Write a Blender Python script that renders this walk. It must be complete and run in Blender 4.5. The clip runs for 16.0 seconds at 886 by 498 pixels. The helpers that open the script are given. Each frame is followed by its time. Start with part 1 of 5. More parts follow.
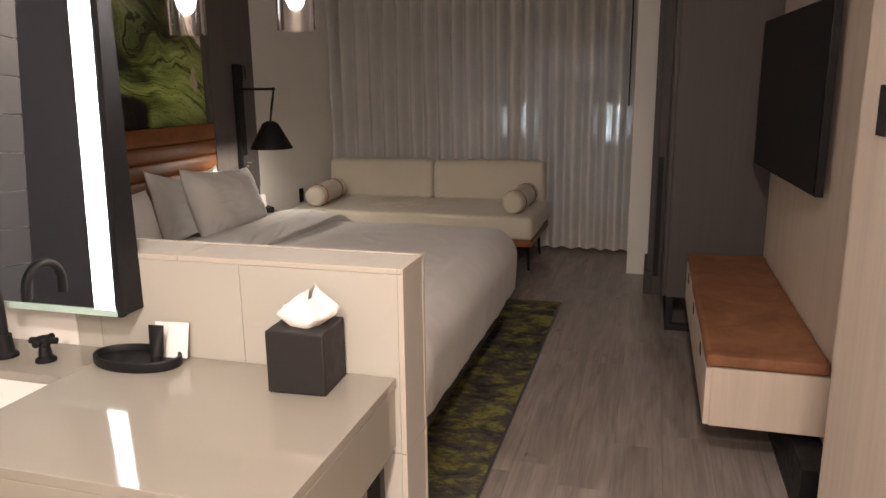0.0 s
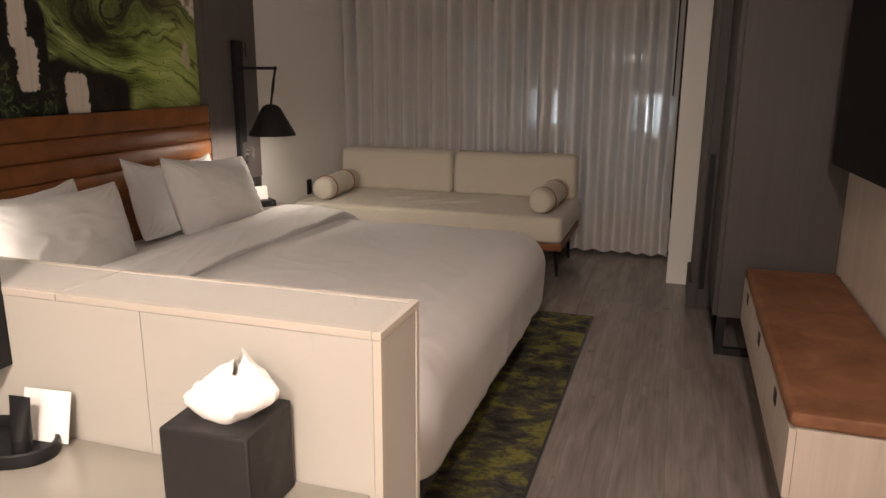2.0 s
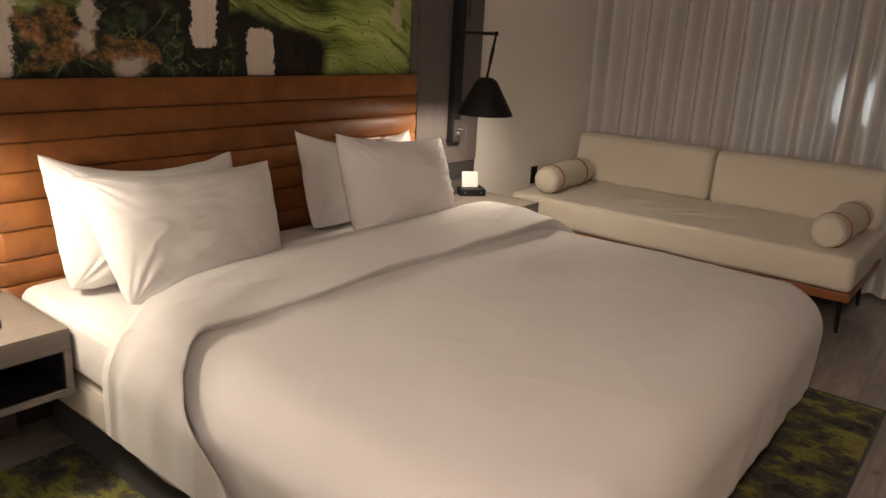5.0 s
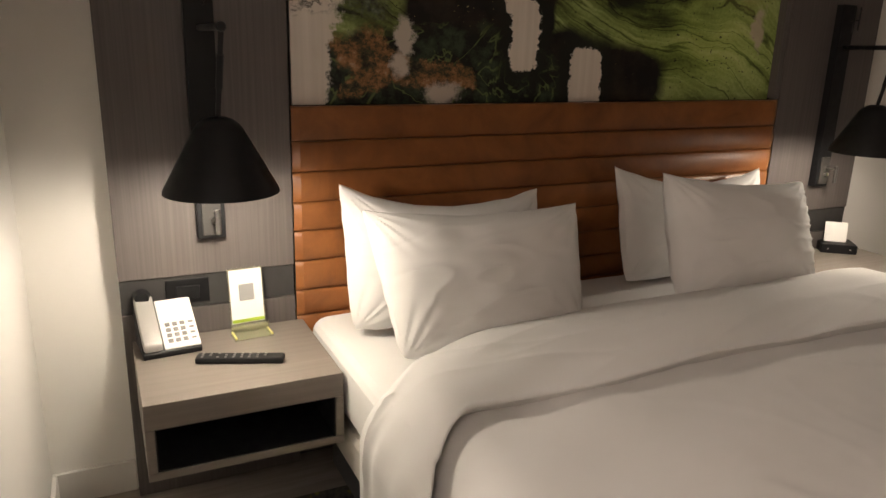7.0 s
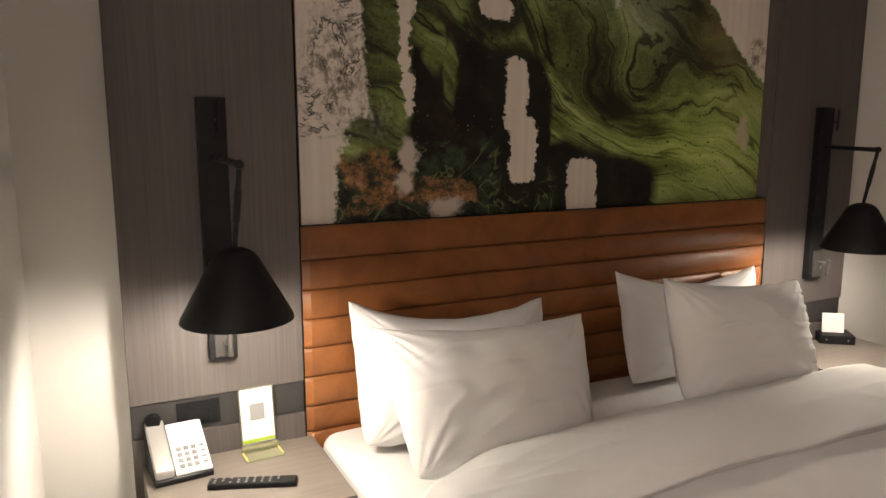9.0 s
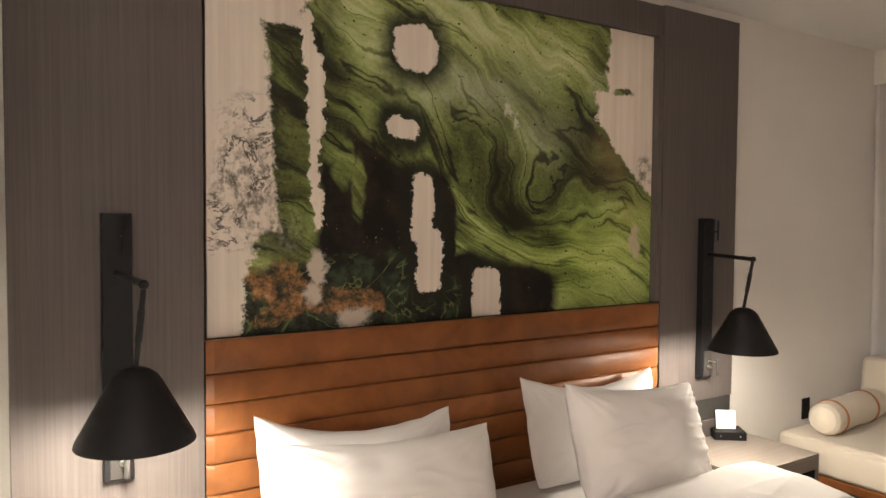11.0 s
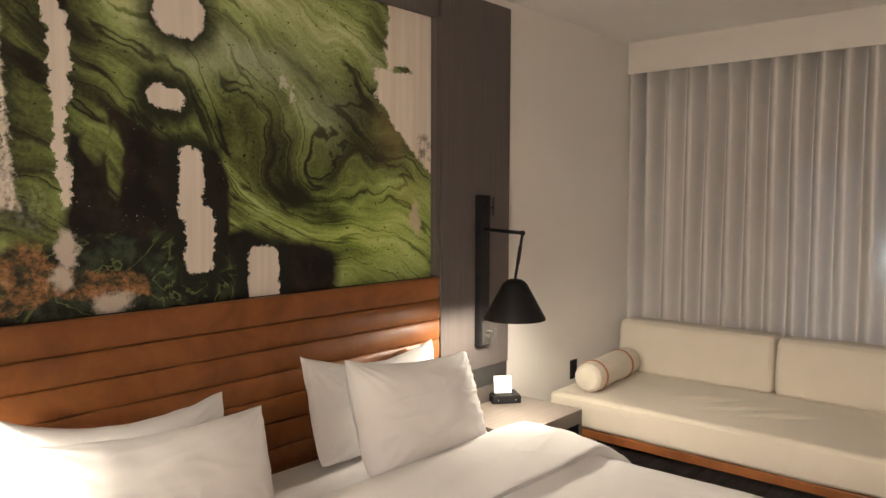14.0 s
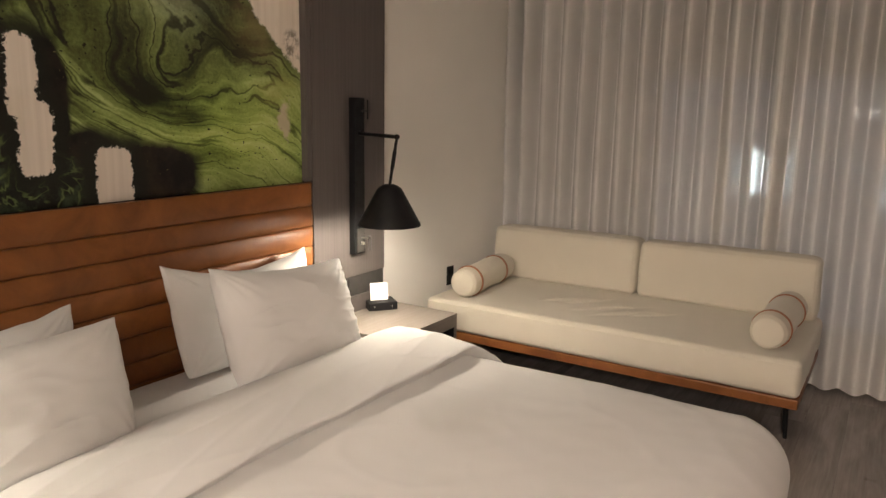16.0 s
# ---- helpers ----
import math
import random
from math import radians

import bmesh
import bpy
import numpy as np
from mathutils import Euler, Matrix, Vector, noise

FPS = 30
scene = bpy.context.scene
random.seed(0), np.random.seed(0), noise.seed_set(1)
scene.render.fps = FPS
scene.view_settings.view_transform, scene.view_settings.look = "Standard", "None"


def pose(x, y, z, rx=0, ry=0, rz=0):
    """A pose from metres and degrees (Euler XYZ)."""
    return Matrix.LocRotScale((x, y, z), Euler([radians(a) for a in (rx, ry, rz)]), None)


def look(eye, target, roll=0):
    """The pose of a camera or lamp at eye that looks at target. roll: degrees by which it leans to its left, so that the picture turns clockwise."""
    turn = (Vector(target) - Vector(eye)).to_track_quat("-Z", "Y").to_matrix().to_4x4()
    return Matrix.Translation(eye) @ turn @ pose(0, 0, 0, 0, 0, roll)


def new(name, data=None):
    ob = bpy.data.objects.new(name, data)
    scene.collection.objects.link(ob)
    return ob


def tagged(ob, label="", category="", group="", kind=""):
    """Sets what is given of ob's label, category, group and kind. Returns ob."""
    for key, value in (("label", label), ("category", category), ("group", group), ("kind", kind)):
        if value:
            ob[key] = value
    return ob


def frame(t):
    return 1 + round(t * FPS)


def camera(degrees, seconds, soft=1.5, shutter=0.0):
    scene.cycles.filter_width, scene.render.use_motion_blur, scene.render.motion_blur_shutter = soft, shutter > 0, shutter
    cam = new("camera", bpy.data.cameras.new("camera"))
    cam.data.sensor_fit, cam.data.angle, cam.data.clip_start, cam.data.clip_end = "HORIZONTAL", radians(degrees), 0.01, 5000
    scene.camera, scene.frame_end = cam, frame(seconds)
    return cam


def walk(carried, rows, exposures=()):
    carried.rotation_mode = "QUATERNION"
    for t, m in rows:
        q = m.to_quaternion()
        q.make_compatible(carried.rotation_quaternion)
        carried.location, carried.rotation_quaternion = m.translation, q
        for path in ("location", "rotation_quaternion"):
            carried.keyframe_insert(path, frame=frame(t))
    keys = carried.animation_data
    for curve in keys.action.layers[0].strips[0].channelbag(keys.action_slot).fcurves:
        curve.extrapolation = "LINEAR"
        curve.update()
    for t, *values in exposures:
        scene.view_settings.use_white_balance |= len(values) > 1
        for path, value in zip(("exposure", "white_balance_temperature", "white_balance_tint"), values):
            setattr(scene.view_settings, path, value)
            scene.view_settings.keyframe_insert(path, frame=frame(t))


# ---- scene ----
import functools

cam = camera(62.8, 16.0)
PATH = [
    (0, (-0.139, 0.555, 1.412), (-0.679, 2.429, 0.968), -0.7),
    (0.5, (-0.11, 0.664, 1.394), (-0.642, 2.538, 0.938), -0.3),
    (1, (-0.159, 0.776, 1.386), (-0.698, 2.644, 0.918), -0.1),
    (1.5, (-0.242, 0.92, 1.393), (-0.795, 2.785, 0.927), 0.2),
    (2, (-0.265, 1.08, 1.372), (-0.862, 2.929, 0.9), 0.3),
    (2.5, (-0.242, 1.297, 1.376), (-0.884, 3.132, 0.902), 0.8),
    (3, (-0.277, 1.43, 1.355), (-0.975, 3.24, 0.87), 1.2),
    (3.2, (-0.307, 1.481, 1.353), (-1.036, 3.278, 0.864), 1.2),
    (5.3, (-0.514, 1.976, 1.383), (-1.807, 3.386, 0.801), 3.1),
    (5.5, (-0.567, 2.003, 1.404), (-1.935, 3.336, 0.811), 3.1),
    (6, (-0.677, 2.074, 1.4), (-2.211, 3.212, 0.808), 2.7),
    (6.5, (-0.727, 2.17, 1.379), (-2.382, 3.136, 0.805), 2.0),
    (7, (-0.764, 2.249, 1.371), (-2.499, 3.08, 0.823), 1.5),
    (7.5, (-0.785, 2.265, 1.391), (-2.568, 3.017, 0.887), 1.0),
    (8, (-0.787, 2.246, 1.428), (-2.586, 2.992, 0.972), 0.8),
    (8.2, (-0.782, 2.236, 1.446), (-2.58, 2.993, 1.007), 0.4),
    (10.3, (-0.758, 2.155, 1.514), (-2.47, 3.177, 1.359), 0.4),
    (10.5, (-0.72, 2.182, 1.531), (-2.433, 3.204, 1.389), 0.4),
    (11, (-0.712, 2.186, 1.548), (-2.388, 3.275, 1.465), 0.4),
    (11.5, (-0.696, 2.191, 1.567), (-2.331, 3.342, 1.522), 0.4),
    (12, (-0.679, 2.197, 1.571), (-2.263, 3.418, 1.556), 0.3),
    (12.5, (-0.682, 2.197, 1.565), (-2.207, 3.491, 1.559), 0.1),
    (13, (-0.686, 2.216, 1.553), (-2.141, 3.588, 1.529), -0.1),
    (13.5, (-0.674, 2.247, 1.551), (-2.065, 3.682, 1.475), 0.1),
    (14, (-0.676, 2.266, 1.538), (-1.996, 3.762, 1.401), 0.2),
    (14.5, (-0.669, 2.283, 1.527), (-1.921, 3.829, 1.323), 0.5),
    (15, (-0.699, 2.292, 1.529), (-1.872, 3.888, 1.254), 0.9),
    (15.5, (-0.703, 2.308, 1.51), (-1.807, 3.943, 1.181), 0.9),
    (16, (-0.682, 2.337, 1.502), (-1.726, 4.002, 1.129), 1.0),
]
EXPOSURES = [(0.0, 0.24, 6400, 12), (1.5, 0.32, 6450, 13), (3.0, 0.44, 6550, 14), (5.5, 0.34, 7000, 14), (6.2, 0.22, 7000, 12), (7.0, 0.10, 6600, 10), (8.2, 0.22, 6400, 10),
             (10.3, 1.0, 6450, 11), (12.0, 1.58, 6500, 9), (14.0, 1.38, 6550, 9), (16.0, 1.18, 6600, 9)]
walk(cam, [(t, look(eye, target, roll)) for t, eye, target, roll in PATH], EXPOSURES)
# ---- light of the room ----
world = bpy.data.worlds.new("night")
scene.world = world
world.use_nodes = True
world.node_tree.nodes["Background"].inputs[0].default_value = (0.010, 0.013, 0.022, 1)
world.node_tree.nodes["Background"].inputs[1].default_value = 1.0


def area_lamp(name, m, sx, sy, watts, colour, spread=180):
    d = bpy.data.lights.new(name, "AREA")
    d.shape, d.size, d.size_y, d.energy, d.color = "RECTANGLE", sx, sy, watts, colour
    d.spread = radians(spread)
    ob = new(name, d)
    ob.matrix_world = m
    return ob


def bulb_lamp(name, place, watts, colour, radius=0.03):
    d = bpy.data.lights.new(name, "POINT")
    d.energy, d.color, d.shadow_soft_size = watts, colour, radius
    ob = new(name, d)
    ob.location = place
    return ob


SOFTW = (1.0, 0.84, 0.725)
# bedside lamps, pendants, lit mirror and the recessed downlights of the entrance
bulb_lamp("bulb_light", (-2.55, 2.508, 1.030), 11.0, (1.0, 0.885, 0.745), 0.045)
bulb_lamp("bulb_light", (-2.535, 4.865, 1.030), 8.5, (1.0, 0.885, 0.745), 0.045)
bulb_lamp("pendant_light", (-1.098, 1.95, 1.60), 2.6, (1.0, 0.87, 0.80), 0.03)
bulb_lamp("pendant_light", (-0.844, 1.95, 1.60), 2.6, (1.0, 0.87, 0.80), 0.03)
# entrance downlights are out of view, assumed from the lit oak wall
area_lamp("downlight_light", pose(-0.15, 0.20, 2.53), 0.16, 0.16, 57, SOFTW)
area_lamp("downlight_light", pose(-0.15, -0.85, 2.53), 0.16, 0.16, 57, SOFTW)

# ---- materials ----


def nodes_of(mat):
    return mat.node_tree.nodes, mat.node_tree.links


def base(name, colour, rough=0.5, metal=0.0, spec=0.5):
    mat = bpy.data.materials.new(name)
    mat.use_nodes = True
    b = mat.node_tree.nodes["Principled BSDF"]
    b.inputs["Base Color"].default_value = (*colour, 1)
    b.inputs["Roughness"].default_value = rough
    b.inputs["Metallic"].default_value = metal
    b.inputs["Specular IOR Level"].default_value = spec
    return mat, b


def coords(mat, scale=(1, 1, 1), kind="Object"):
    n, l = nodes_of(mat)
    tc, mp = n.new("ShaderNodeTexCoord"), n.new("ShaderNodeMapping")
    mp.inputs["Scale"].default_value = scale
    l.new(tc.outputs[kind], mp.inputs["Vector"])
    return mp.outputs["Vector"]


def noise_tex(mat, vec, scale, detail=4, rough=0.55, distort=0.0):
    n, l = nodes_of(mat)
    t = n.new("ShaderNodeTexNoise")
    t.inputs["Scale"].default_value, t.inputs["Detail"].default_value = scale, detail
    t.inputs["Roughness"].default_value, t.inputs["Distortion"].default_value = rough, distort
    l.new(vec, t.inputs["Vector"])
    return t.outputs["Fac"]


def ramp(mat, fac, stops, mode="LINEAR"):
    n, l = nodes_of(mat)
    r = n.new("ShaderNodeValToRGB")
    r.color_ramp.interpolation = mode
    while len(r.color_ramp.elements) < len(stops):
        r.color_ramp.elements.new(0.5)
    for e, (p, c) in zip(r.color_ramp.elements, stops):
        e.position = p
        e.color = (*c, 1) if len(c) == 3 else c
    l.new(fac, r.inputs["Fac"])
    return r.outputs["Color"]


def bump(mat, b, height, strength=0.2, dist=0.002):
    n, l = nodes_of(mat)
    k = n.new("ShaderNodeBump")
    k.inputs["Strength"].default_value, k.inputs["Distance"].default_value = strength, dist
    l.new(height, k.inputs["Height"])
    l.new(k.outputs["Normal"], b.inputs["Normal"])


def mix(mat, fac, a, c, mode="MIX"):
    n, l = nodes_of(mat)
    m = n.new("ShaderNodeMix")
    m.data_type, m.blend_type = "RGBA", mode
    for sock, v in ((m.inputs["Factor"], fac), (m.inputs["A"], a), (m.inputs["B"], c)):
        if isinstance(v, (int, float)):
            sock.default_value = v
        elif isinstance(v, tuple):
            sock.default_value = (*v, 1)
        else:
            l.new(v, sock)
    return m.outputs["Result"]


def calc(mat, op, a, c=0.0, d=None):
    n, l = nodes_of(mat)
    m = n.new("ShaderNodeMath")
    m.operation = op
    for sock, v in zip(m.inputs, (a, c, d)):
        if v is None:
            continue
        if isinstance(v, (int, float)):
            sock.default_value = v
        else:
            l.new(v, sock)
    return m.outputs["Value"]


def plaster(name, colour, rough=0.85, grain=260):
    mat, b = base(name, colour, rough, spec=0.3)
    v = coords(mat)
    big = noise_tex(mat, v, 1.3, 3)
    col = mix(mat, 0.18, colour, ramp(mat, big, [(0.3, tuple(c * 0.8 for c in colour)), (0.7, tuple(min(1, c * 1.1) for c in colour))]))
    nodes_of(mat)[1].new(col, b.inputs["Base Color"])
    bump(mat, b, noise_tex(mat, v, grain, 2), 0.10, 0.001)
    return mat


def wood(name, dark, light, scale=(60, 60, 2.2), rough=0.45, fine=1.0, spec=0.4, contrast=(0.32, 0.68)):
    """Straight-grained wood or laminate, the grain along the axis of the small scale."""
    mat, b = base(name, light, rough, spec=spec)
    n, l = nodes_of(mat)
    v = coords(mat, scale)
    g1 = noise_tex(mat, v, 1.0, 5, 0.6, 0.4)
    v2 = coords(mat, tuple(s * 5 for s in scale))
    g2 = noise_tex(mat, v2, 1.0, 3)
    info = n.new("ShaderNodeObjectInfo")
    c1 = ramp(mat, g1, [(contrast[0], dark), (contrast[1], light)])
    c2 = mix(mat, 0.22 * fine, c1, ramp(mat, g2, [(0.35, dark), (0.65, light)]))
    tone = ramp(mat, info.outputs["Random"], [(0.0, (0.86,) * 3), (1.0, (1.08,) * 3)])
    l.new(mix(mat, 1.0, c2, tone, "MULTIPLY"), b.inputs["Base Color"])
    l.new(ramp(mat, g2, [(0.3, (rough - 0.06 * fine,) * 3), (0.7, (rough + 0.08 * fine,) * 3)]), b.inputs["Roughness"])
    bump(mat, b, g2, 0.10 * fine, 0.0006)
    return mat


def floor_boards():
    """Grey oak boards with cloudy patches, long grain and a satin lacquer."""
    mat, b = base("grey oak floor", (0.30, 0.26, 0.235), 0.3)
    n, l = nodes_of(mat)
    info = n.new("ShaderNodeObjectInfo")
    jump = n.new("ShaderNodeVectorMath")
    jump.operation = "MULTIPLY_ADD"
    l.new(info.outputs["Random"], jump.inputs[0])
    jump.inputs[1].default_value = (7.0, 23.0, 3.0)
    l.new(coords(mat), jump.inputs[2])

    def scaled(x, y):
        mp = n.new("ShaderNodeMapping")
        mp.inputs["Scale"].default_value = (x, y, 1)
        l.new(jump.outputs[0], mp.inputs["Vector"])
        return mp.outputs[0]
    cloud = noise_tex(mat, scaled(11, 2.0), 1.0, 4, 0.55, 0.6)
    grain = noise_tex(mat, scaled(70, 2.6), 1.0, 4, 0.6, 0.5)
    c = ramp(mat, cloud, [(0.30, (0.200, 0.166, 0.146)), (0.52, (0.285, 0.244, 0.218)), (0.72, (0.355, 0.312, 0.284))])
    c = mix(mat, 0.22, c, ramp(mat, grain, [(0.35, (0.19, 0.16, 0.14)), (0.65, (0.44, 0.40, 0.37))]))
    knot = ramp(mat, noise_tex(mat, scaled(9, 4.5), 1.0, 2), [(0.70, (1, 1, 1)), (0.78, (0.62, 0.60, 0.58))])
    c = mix(mat, 1.0, c, knot, "MULTIPLY")
    tone = ramp(mat, info.outputs["Random"], [(0.0, (0.91,) * 3), (1.0, (1.06,) * 3)])
    l.new(mix(mat, 1.0, c, tone, "MULTIPLY"), b.inputs["Base Color"])
    l.new(ramp(mat, cloud, [(0.3, (0.17,) * 3), (0.7, (0.27,) * 3)]), b.inputs["Roughness"])
    bump(mat, b, grain, 0.05, 0.0005)
    return mat


def fabric(name, colour, thread=900, rough=0.9, vary=0.12, weave=0.25, sheen=0.2):
    mat, b = base(name, colour, rough, spec=0.2)
    n, l = nodes_of(mat)
    v = coords(mat)
    big = noise_tex(mat, v, 3.5, 4)
    col = mix(mat, vary, colour, ramp(mat, big, [(0.3, tuple(c * 0.72 for c in colour)), (0.7, tuple(min(1, c * 1.12) for c in colour))]))
    l.new(col, b.inputs["Base Color"])
    b.inputs["Sheen Weight"].default_value = sheen
    bump(mat, b, noise_tex(mat, v, thread, 2, 0.7), weave, 0.0012)
    return mat


def leather(name, dark, light, rough=0.5, scale=6.0):
    mat, b = base(name, light, rough, spec=0.4)
    n, l = nodes_of(mat)
    v = coords(mat)
    big = noise_tex(mat, v, scale, 6, 0.62, 0.6)
    l.new(ramp(mat, big, [(0.28, dark), (0.72, light)]), b.inputs["Base Color"])
    l.new(ramp(mat, big, [(0.3, (rough - 0.08,) * 3), (0.7, (rough + 0.1,) * 3)]), b.inputs["Roughness"])
    vor = n.new("ShaderNodeTexVoronoi")
    vor.inputs["Scale"].default_value = 420
    l.new(v, vor.inputs["Vector"])
    bump(mat, b, vor.outputs["Distance"], 0.12, 0.001)
    return mat


def stone(name, colour, vein, rough=0.25, veins=0.5):
    mat, b = base(name, colour, rough, spec=0.5)
    n, l = nodes_of(mat)
    v = coords(mat)
    w = noise_tex(mat, v, 2.2, 6, 0.6, 1.6)
    line = ramp(mat, w, [(0.485, (0, 0, 0)), (0.5, (1, 1, 1)), (0.515, (0, 0, 0))])
    patch = ramp(mat, noise_tex(mat, v, 3.1, 3), [(0.5, (0, 0, 0)), (0.68, (veins,) * 3)])
    both = mix(mat, 1.0, line, patch, "MULTIPLY")
    soft = mix(mat, 0.12, colour, ramp(mat, noise_tex(mat, v, 5, 5), [(0.3, tuple(c * 0.8 for c in colour)), (0.7, colour)]))
    l.new(mix(mat, both, soft, vein), b.inputs["Base Color"])
    l.new(ramp(mat, noise_tex(mat, v, 14, 3), [(0.3, (rough * 0.85,) * 3), (0.7, (rough * 1.15,) * 3)]), b.inputs["Roughness"])
    return mat


def metal_black(name, colour=(0.009, 0.009, 0.010), rough=0.5):
    mat, b = base(name, colour, rough, spec=0.3)
    v = coords(mat)
    n, l = nodes_of(mat)
    l.new(ramp(mat, noise_tex(mat, v, 30, 4), [(0.3, (rough - 0.07,) * 3), (0.7, (rough + 0.1,) * 3)]), b.inputs["Roughness"])
    bump(mat, b, noise_tex(mat, v, 700, 2), 0.05, 0.0005)
    return mat


def glow(name, colour, strength):
    mat, b = base(name, (0.8, 0.8, 0.8), 0.4)
    b.inputs["Emission Color"].default_value = (*colour, 1)
    b.inputs["Emission Strength"].default_value = strength
    return mat


M_WALL = plaster("painted wall", (0.86, 0.84, 0.80))
M_WHITE = plaster("white painted wall", (0.80, 0.78, 0.74))
M_CEIL = plaster("ceiling paint", (0.92, 0.91, 0.885))
M_TRIM = plaster("trim paint", (0.78, 0.76, 0.72), 0.45)
M_PANEL = wood("grey wood laminate", (0.090, 0.077, 0.073), (0.132, 0.114, 0.108), (110, 110, 1.4), 0.5, 1.2)
M_NIGHT = wood("nightstand laminate", (0.195, 0.167, 0.146), (0.238, 0.206, 0.182), (60, 1.6, 60), 0.42)
M_DARKLAM = wood("dark wardrobe laminate", (0.064, 0.055, 0.052), (0.076, 0.066, 0.062), (45, 45, 0.9), 0.55)
M_OAK = wood("pale oak laminate", (0.60, 0.505, 0.42), (0.70, 0.60, 0.505), (22, 22, 0.8), 0.5, 0.8)
M_OAKH = wood("pale oak laminate lying", (0.60, 0.51, 0.42), (0.72, 0.62, 0.52), (22, 22, 1.1), 0.5)
M_FLOOR = floor_boards()
M_BLACK = metal_black("black metal")
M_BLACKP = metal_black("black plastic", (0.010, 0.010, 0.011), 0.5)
M_MATTE = metal_black("dark strip", (0.045, 0.043, 0.042), 0.6)
M_LEATHER = leather("cognac leather", (0.160, 0.056, 0.018), (0.300, 0.112, 0.032), 0.40)
M_SUEDE = leather("worn tan leather", (0.150, 0.062, 0.028), (0.330, 0.150, 0.074), 0.72, 7.0)
M_SOFA = fabric("cream upholstery", (0.66, 0.61, 0.51), 520, 0.95, 0.10, 0.4)
M_LINEN = fabric("white bed linen", (0.71, 0.70, 0.685), 1300, 0.85, 0.05, 0.12, 0.1)


def creased_linen():
    """White cotton with soft creases."""
    mat, b = base("creased white cotton", (0.71, 0.70, 0.685), 0.85, spec=0.2)
    n, l = nodes_of(mat)
    v = coords(mat)
    b.inputs["Sheen Weight"].default_value = 0.1
    w = noise_tex(mat, v, 13.0, 4, 0.5, 0.7)
    ridge = calc(mat, "SUBTRACT", 1.0, calc(mat, "MULTIPLY", calc(mat, "ABSOLUTE", calc(mat, "SUBTRACT", w, 0.5)), 7.0))
    ridge = calc(mat, "MAXIMUM", ridge, 0.0)
    patch = ramp(mat, noise_tex(mat, v, 4.0, 2), [(0.42, (0, 0, 0)), (0.62, (1, 1, 1))])
    h = calc(mat, "ADD", calc(mat, "MULTIPLY", calc(mat, "MULTIPLY", ridge, ridge), patch), calc(mat, "MULTIPLY", noise_tex(mat, v, 1100, 2), 0.06))
    bump(mat, b, h, 0.035, 0.003)
    return mat


M_PILLOW = creased_linen()
M_BASE = fabric("black bed base cloth", (0.02, 0.018, 0.017), 700)
M_SPRING = fabric("beige box spring cloth", (0.50, 0.46, 0.40), 700)
M_STONE = stone("beige quartz", (0.30, 0.28, 0.24), (0.27, 0.25, 0.21), 0.07, 0.12)
M_SLAB = stone("cream porcelain slab", (0.46, 0.45, 0.405), (0.35, 0.335, 0.295), 0.35, 0.6)
M_EDGE = stone("cream porcelain edge", (0.50, 0.465, 0.405), (0.45, 0.40, 0.35), 0.35, 0.1)
M_BATH = plaster("dark navy wall", (0.009, 0.011, 0.016), 0.8)
M_PAPER = base("white paper", (0.86, 0.85, 0.83), 0.8)[0]
M_TISSUE = fabric("tissue paper", (0.76, 0.74, 0.71), 600, 0.9, 0.05, 0.3)
M_STEEL = base("brushed steel", (0.62, 0.60, 0.57), 0.3, 1.0)[0]
M_SCREEN = base("dark television screen", (0.004, 0.004, 0.005), 0.3, spec=0.08)[0]
M_GREYP = base("silver grey plastic", (0.20, 0.195, 0.185), 0.4)[0]
M_MIRROR = base("mirror", (0.88, 0.90, 0.90), 0.02, 1.0)[0]
M_LED = glow("lit mirror band", (0.97, 0.98, 1.0), 7)
M_STRIPE = leather("brown leather band", (0.27, 0.105, 0.045), (0.40, 0.16, 0.07), 0.5)

# ---- mesh helpers ----


def box(bm, x0, y0, z0, x1, y1, z1, bevel=0.0, seg=2):
    m = Matrix.LocRotScale(((x0 + x1) / 2, (y0 + y1) / 2, (z0 + z1) / 2), None, (abs(x1 - x0), abs(y1 - y0), abs(z1 - z0)))
    vs = bmesh.ops.create_cube(bm, size=1, matrix=m)["verts"]
    if bevel:
        es = list({e for v in vs for e in v.link_edges})
        bmesh.ops.bevel(bm, geom=es, offset=bevel, segments=seg, profile=0.5, affect="EDGES")
    return bm


def rod(bm, a, b, r0, r1=None, seg=20, caps=True):
    a, b = Vector(a), Vector(b)
    d = b - a
    m = Matrix.Translation((a + b) / 2) @ d.to_track_quat("Z", "Y").to_matrix().to_4x4()
    bmesh.ops.create_cone(bm, cap_ends=caps, segments=seg, radius1=r0, radius2=r0 if r1 is None else r1, depth=d.length, matrix=m)
    return bm


def lathe(bm, profile, centre=(0, 0, 0), seg=40):
    """Turns a profile of (radius, height) about the z axis."""
    rings = []
    for r, z in profile:
        if r < 1e-6:
            rings.append([bm.verts.new((centre[0], centre[1], centre[2] + z))])
        else:
            rings.append([bm.verts.new((centre[0] + r * math.cos(2 * math.pi * i / seg), centre[1] + r * math.sin(2 * math.pi * i / seg), centre[2] + z)) for i in range(seg)])
    for p, q in zip(rings, rings[1:]):
        for i in range(seg):
            j = (i + 1) % seg
            f = [p[i % len(p)], p[j % len(p)], q[j % len(q)], q[i % len(q)]]
            f = list(dict.fromkeys(f))
            if len(f) > 2:
                bm.faces.new(f)
    return bm


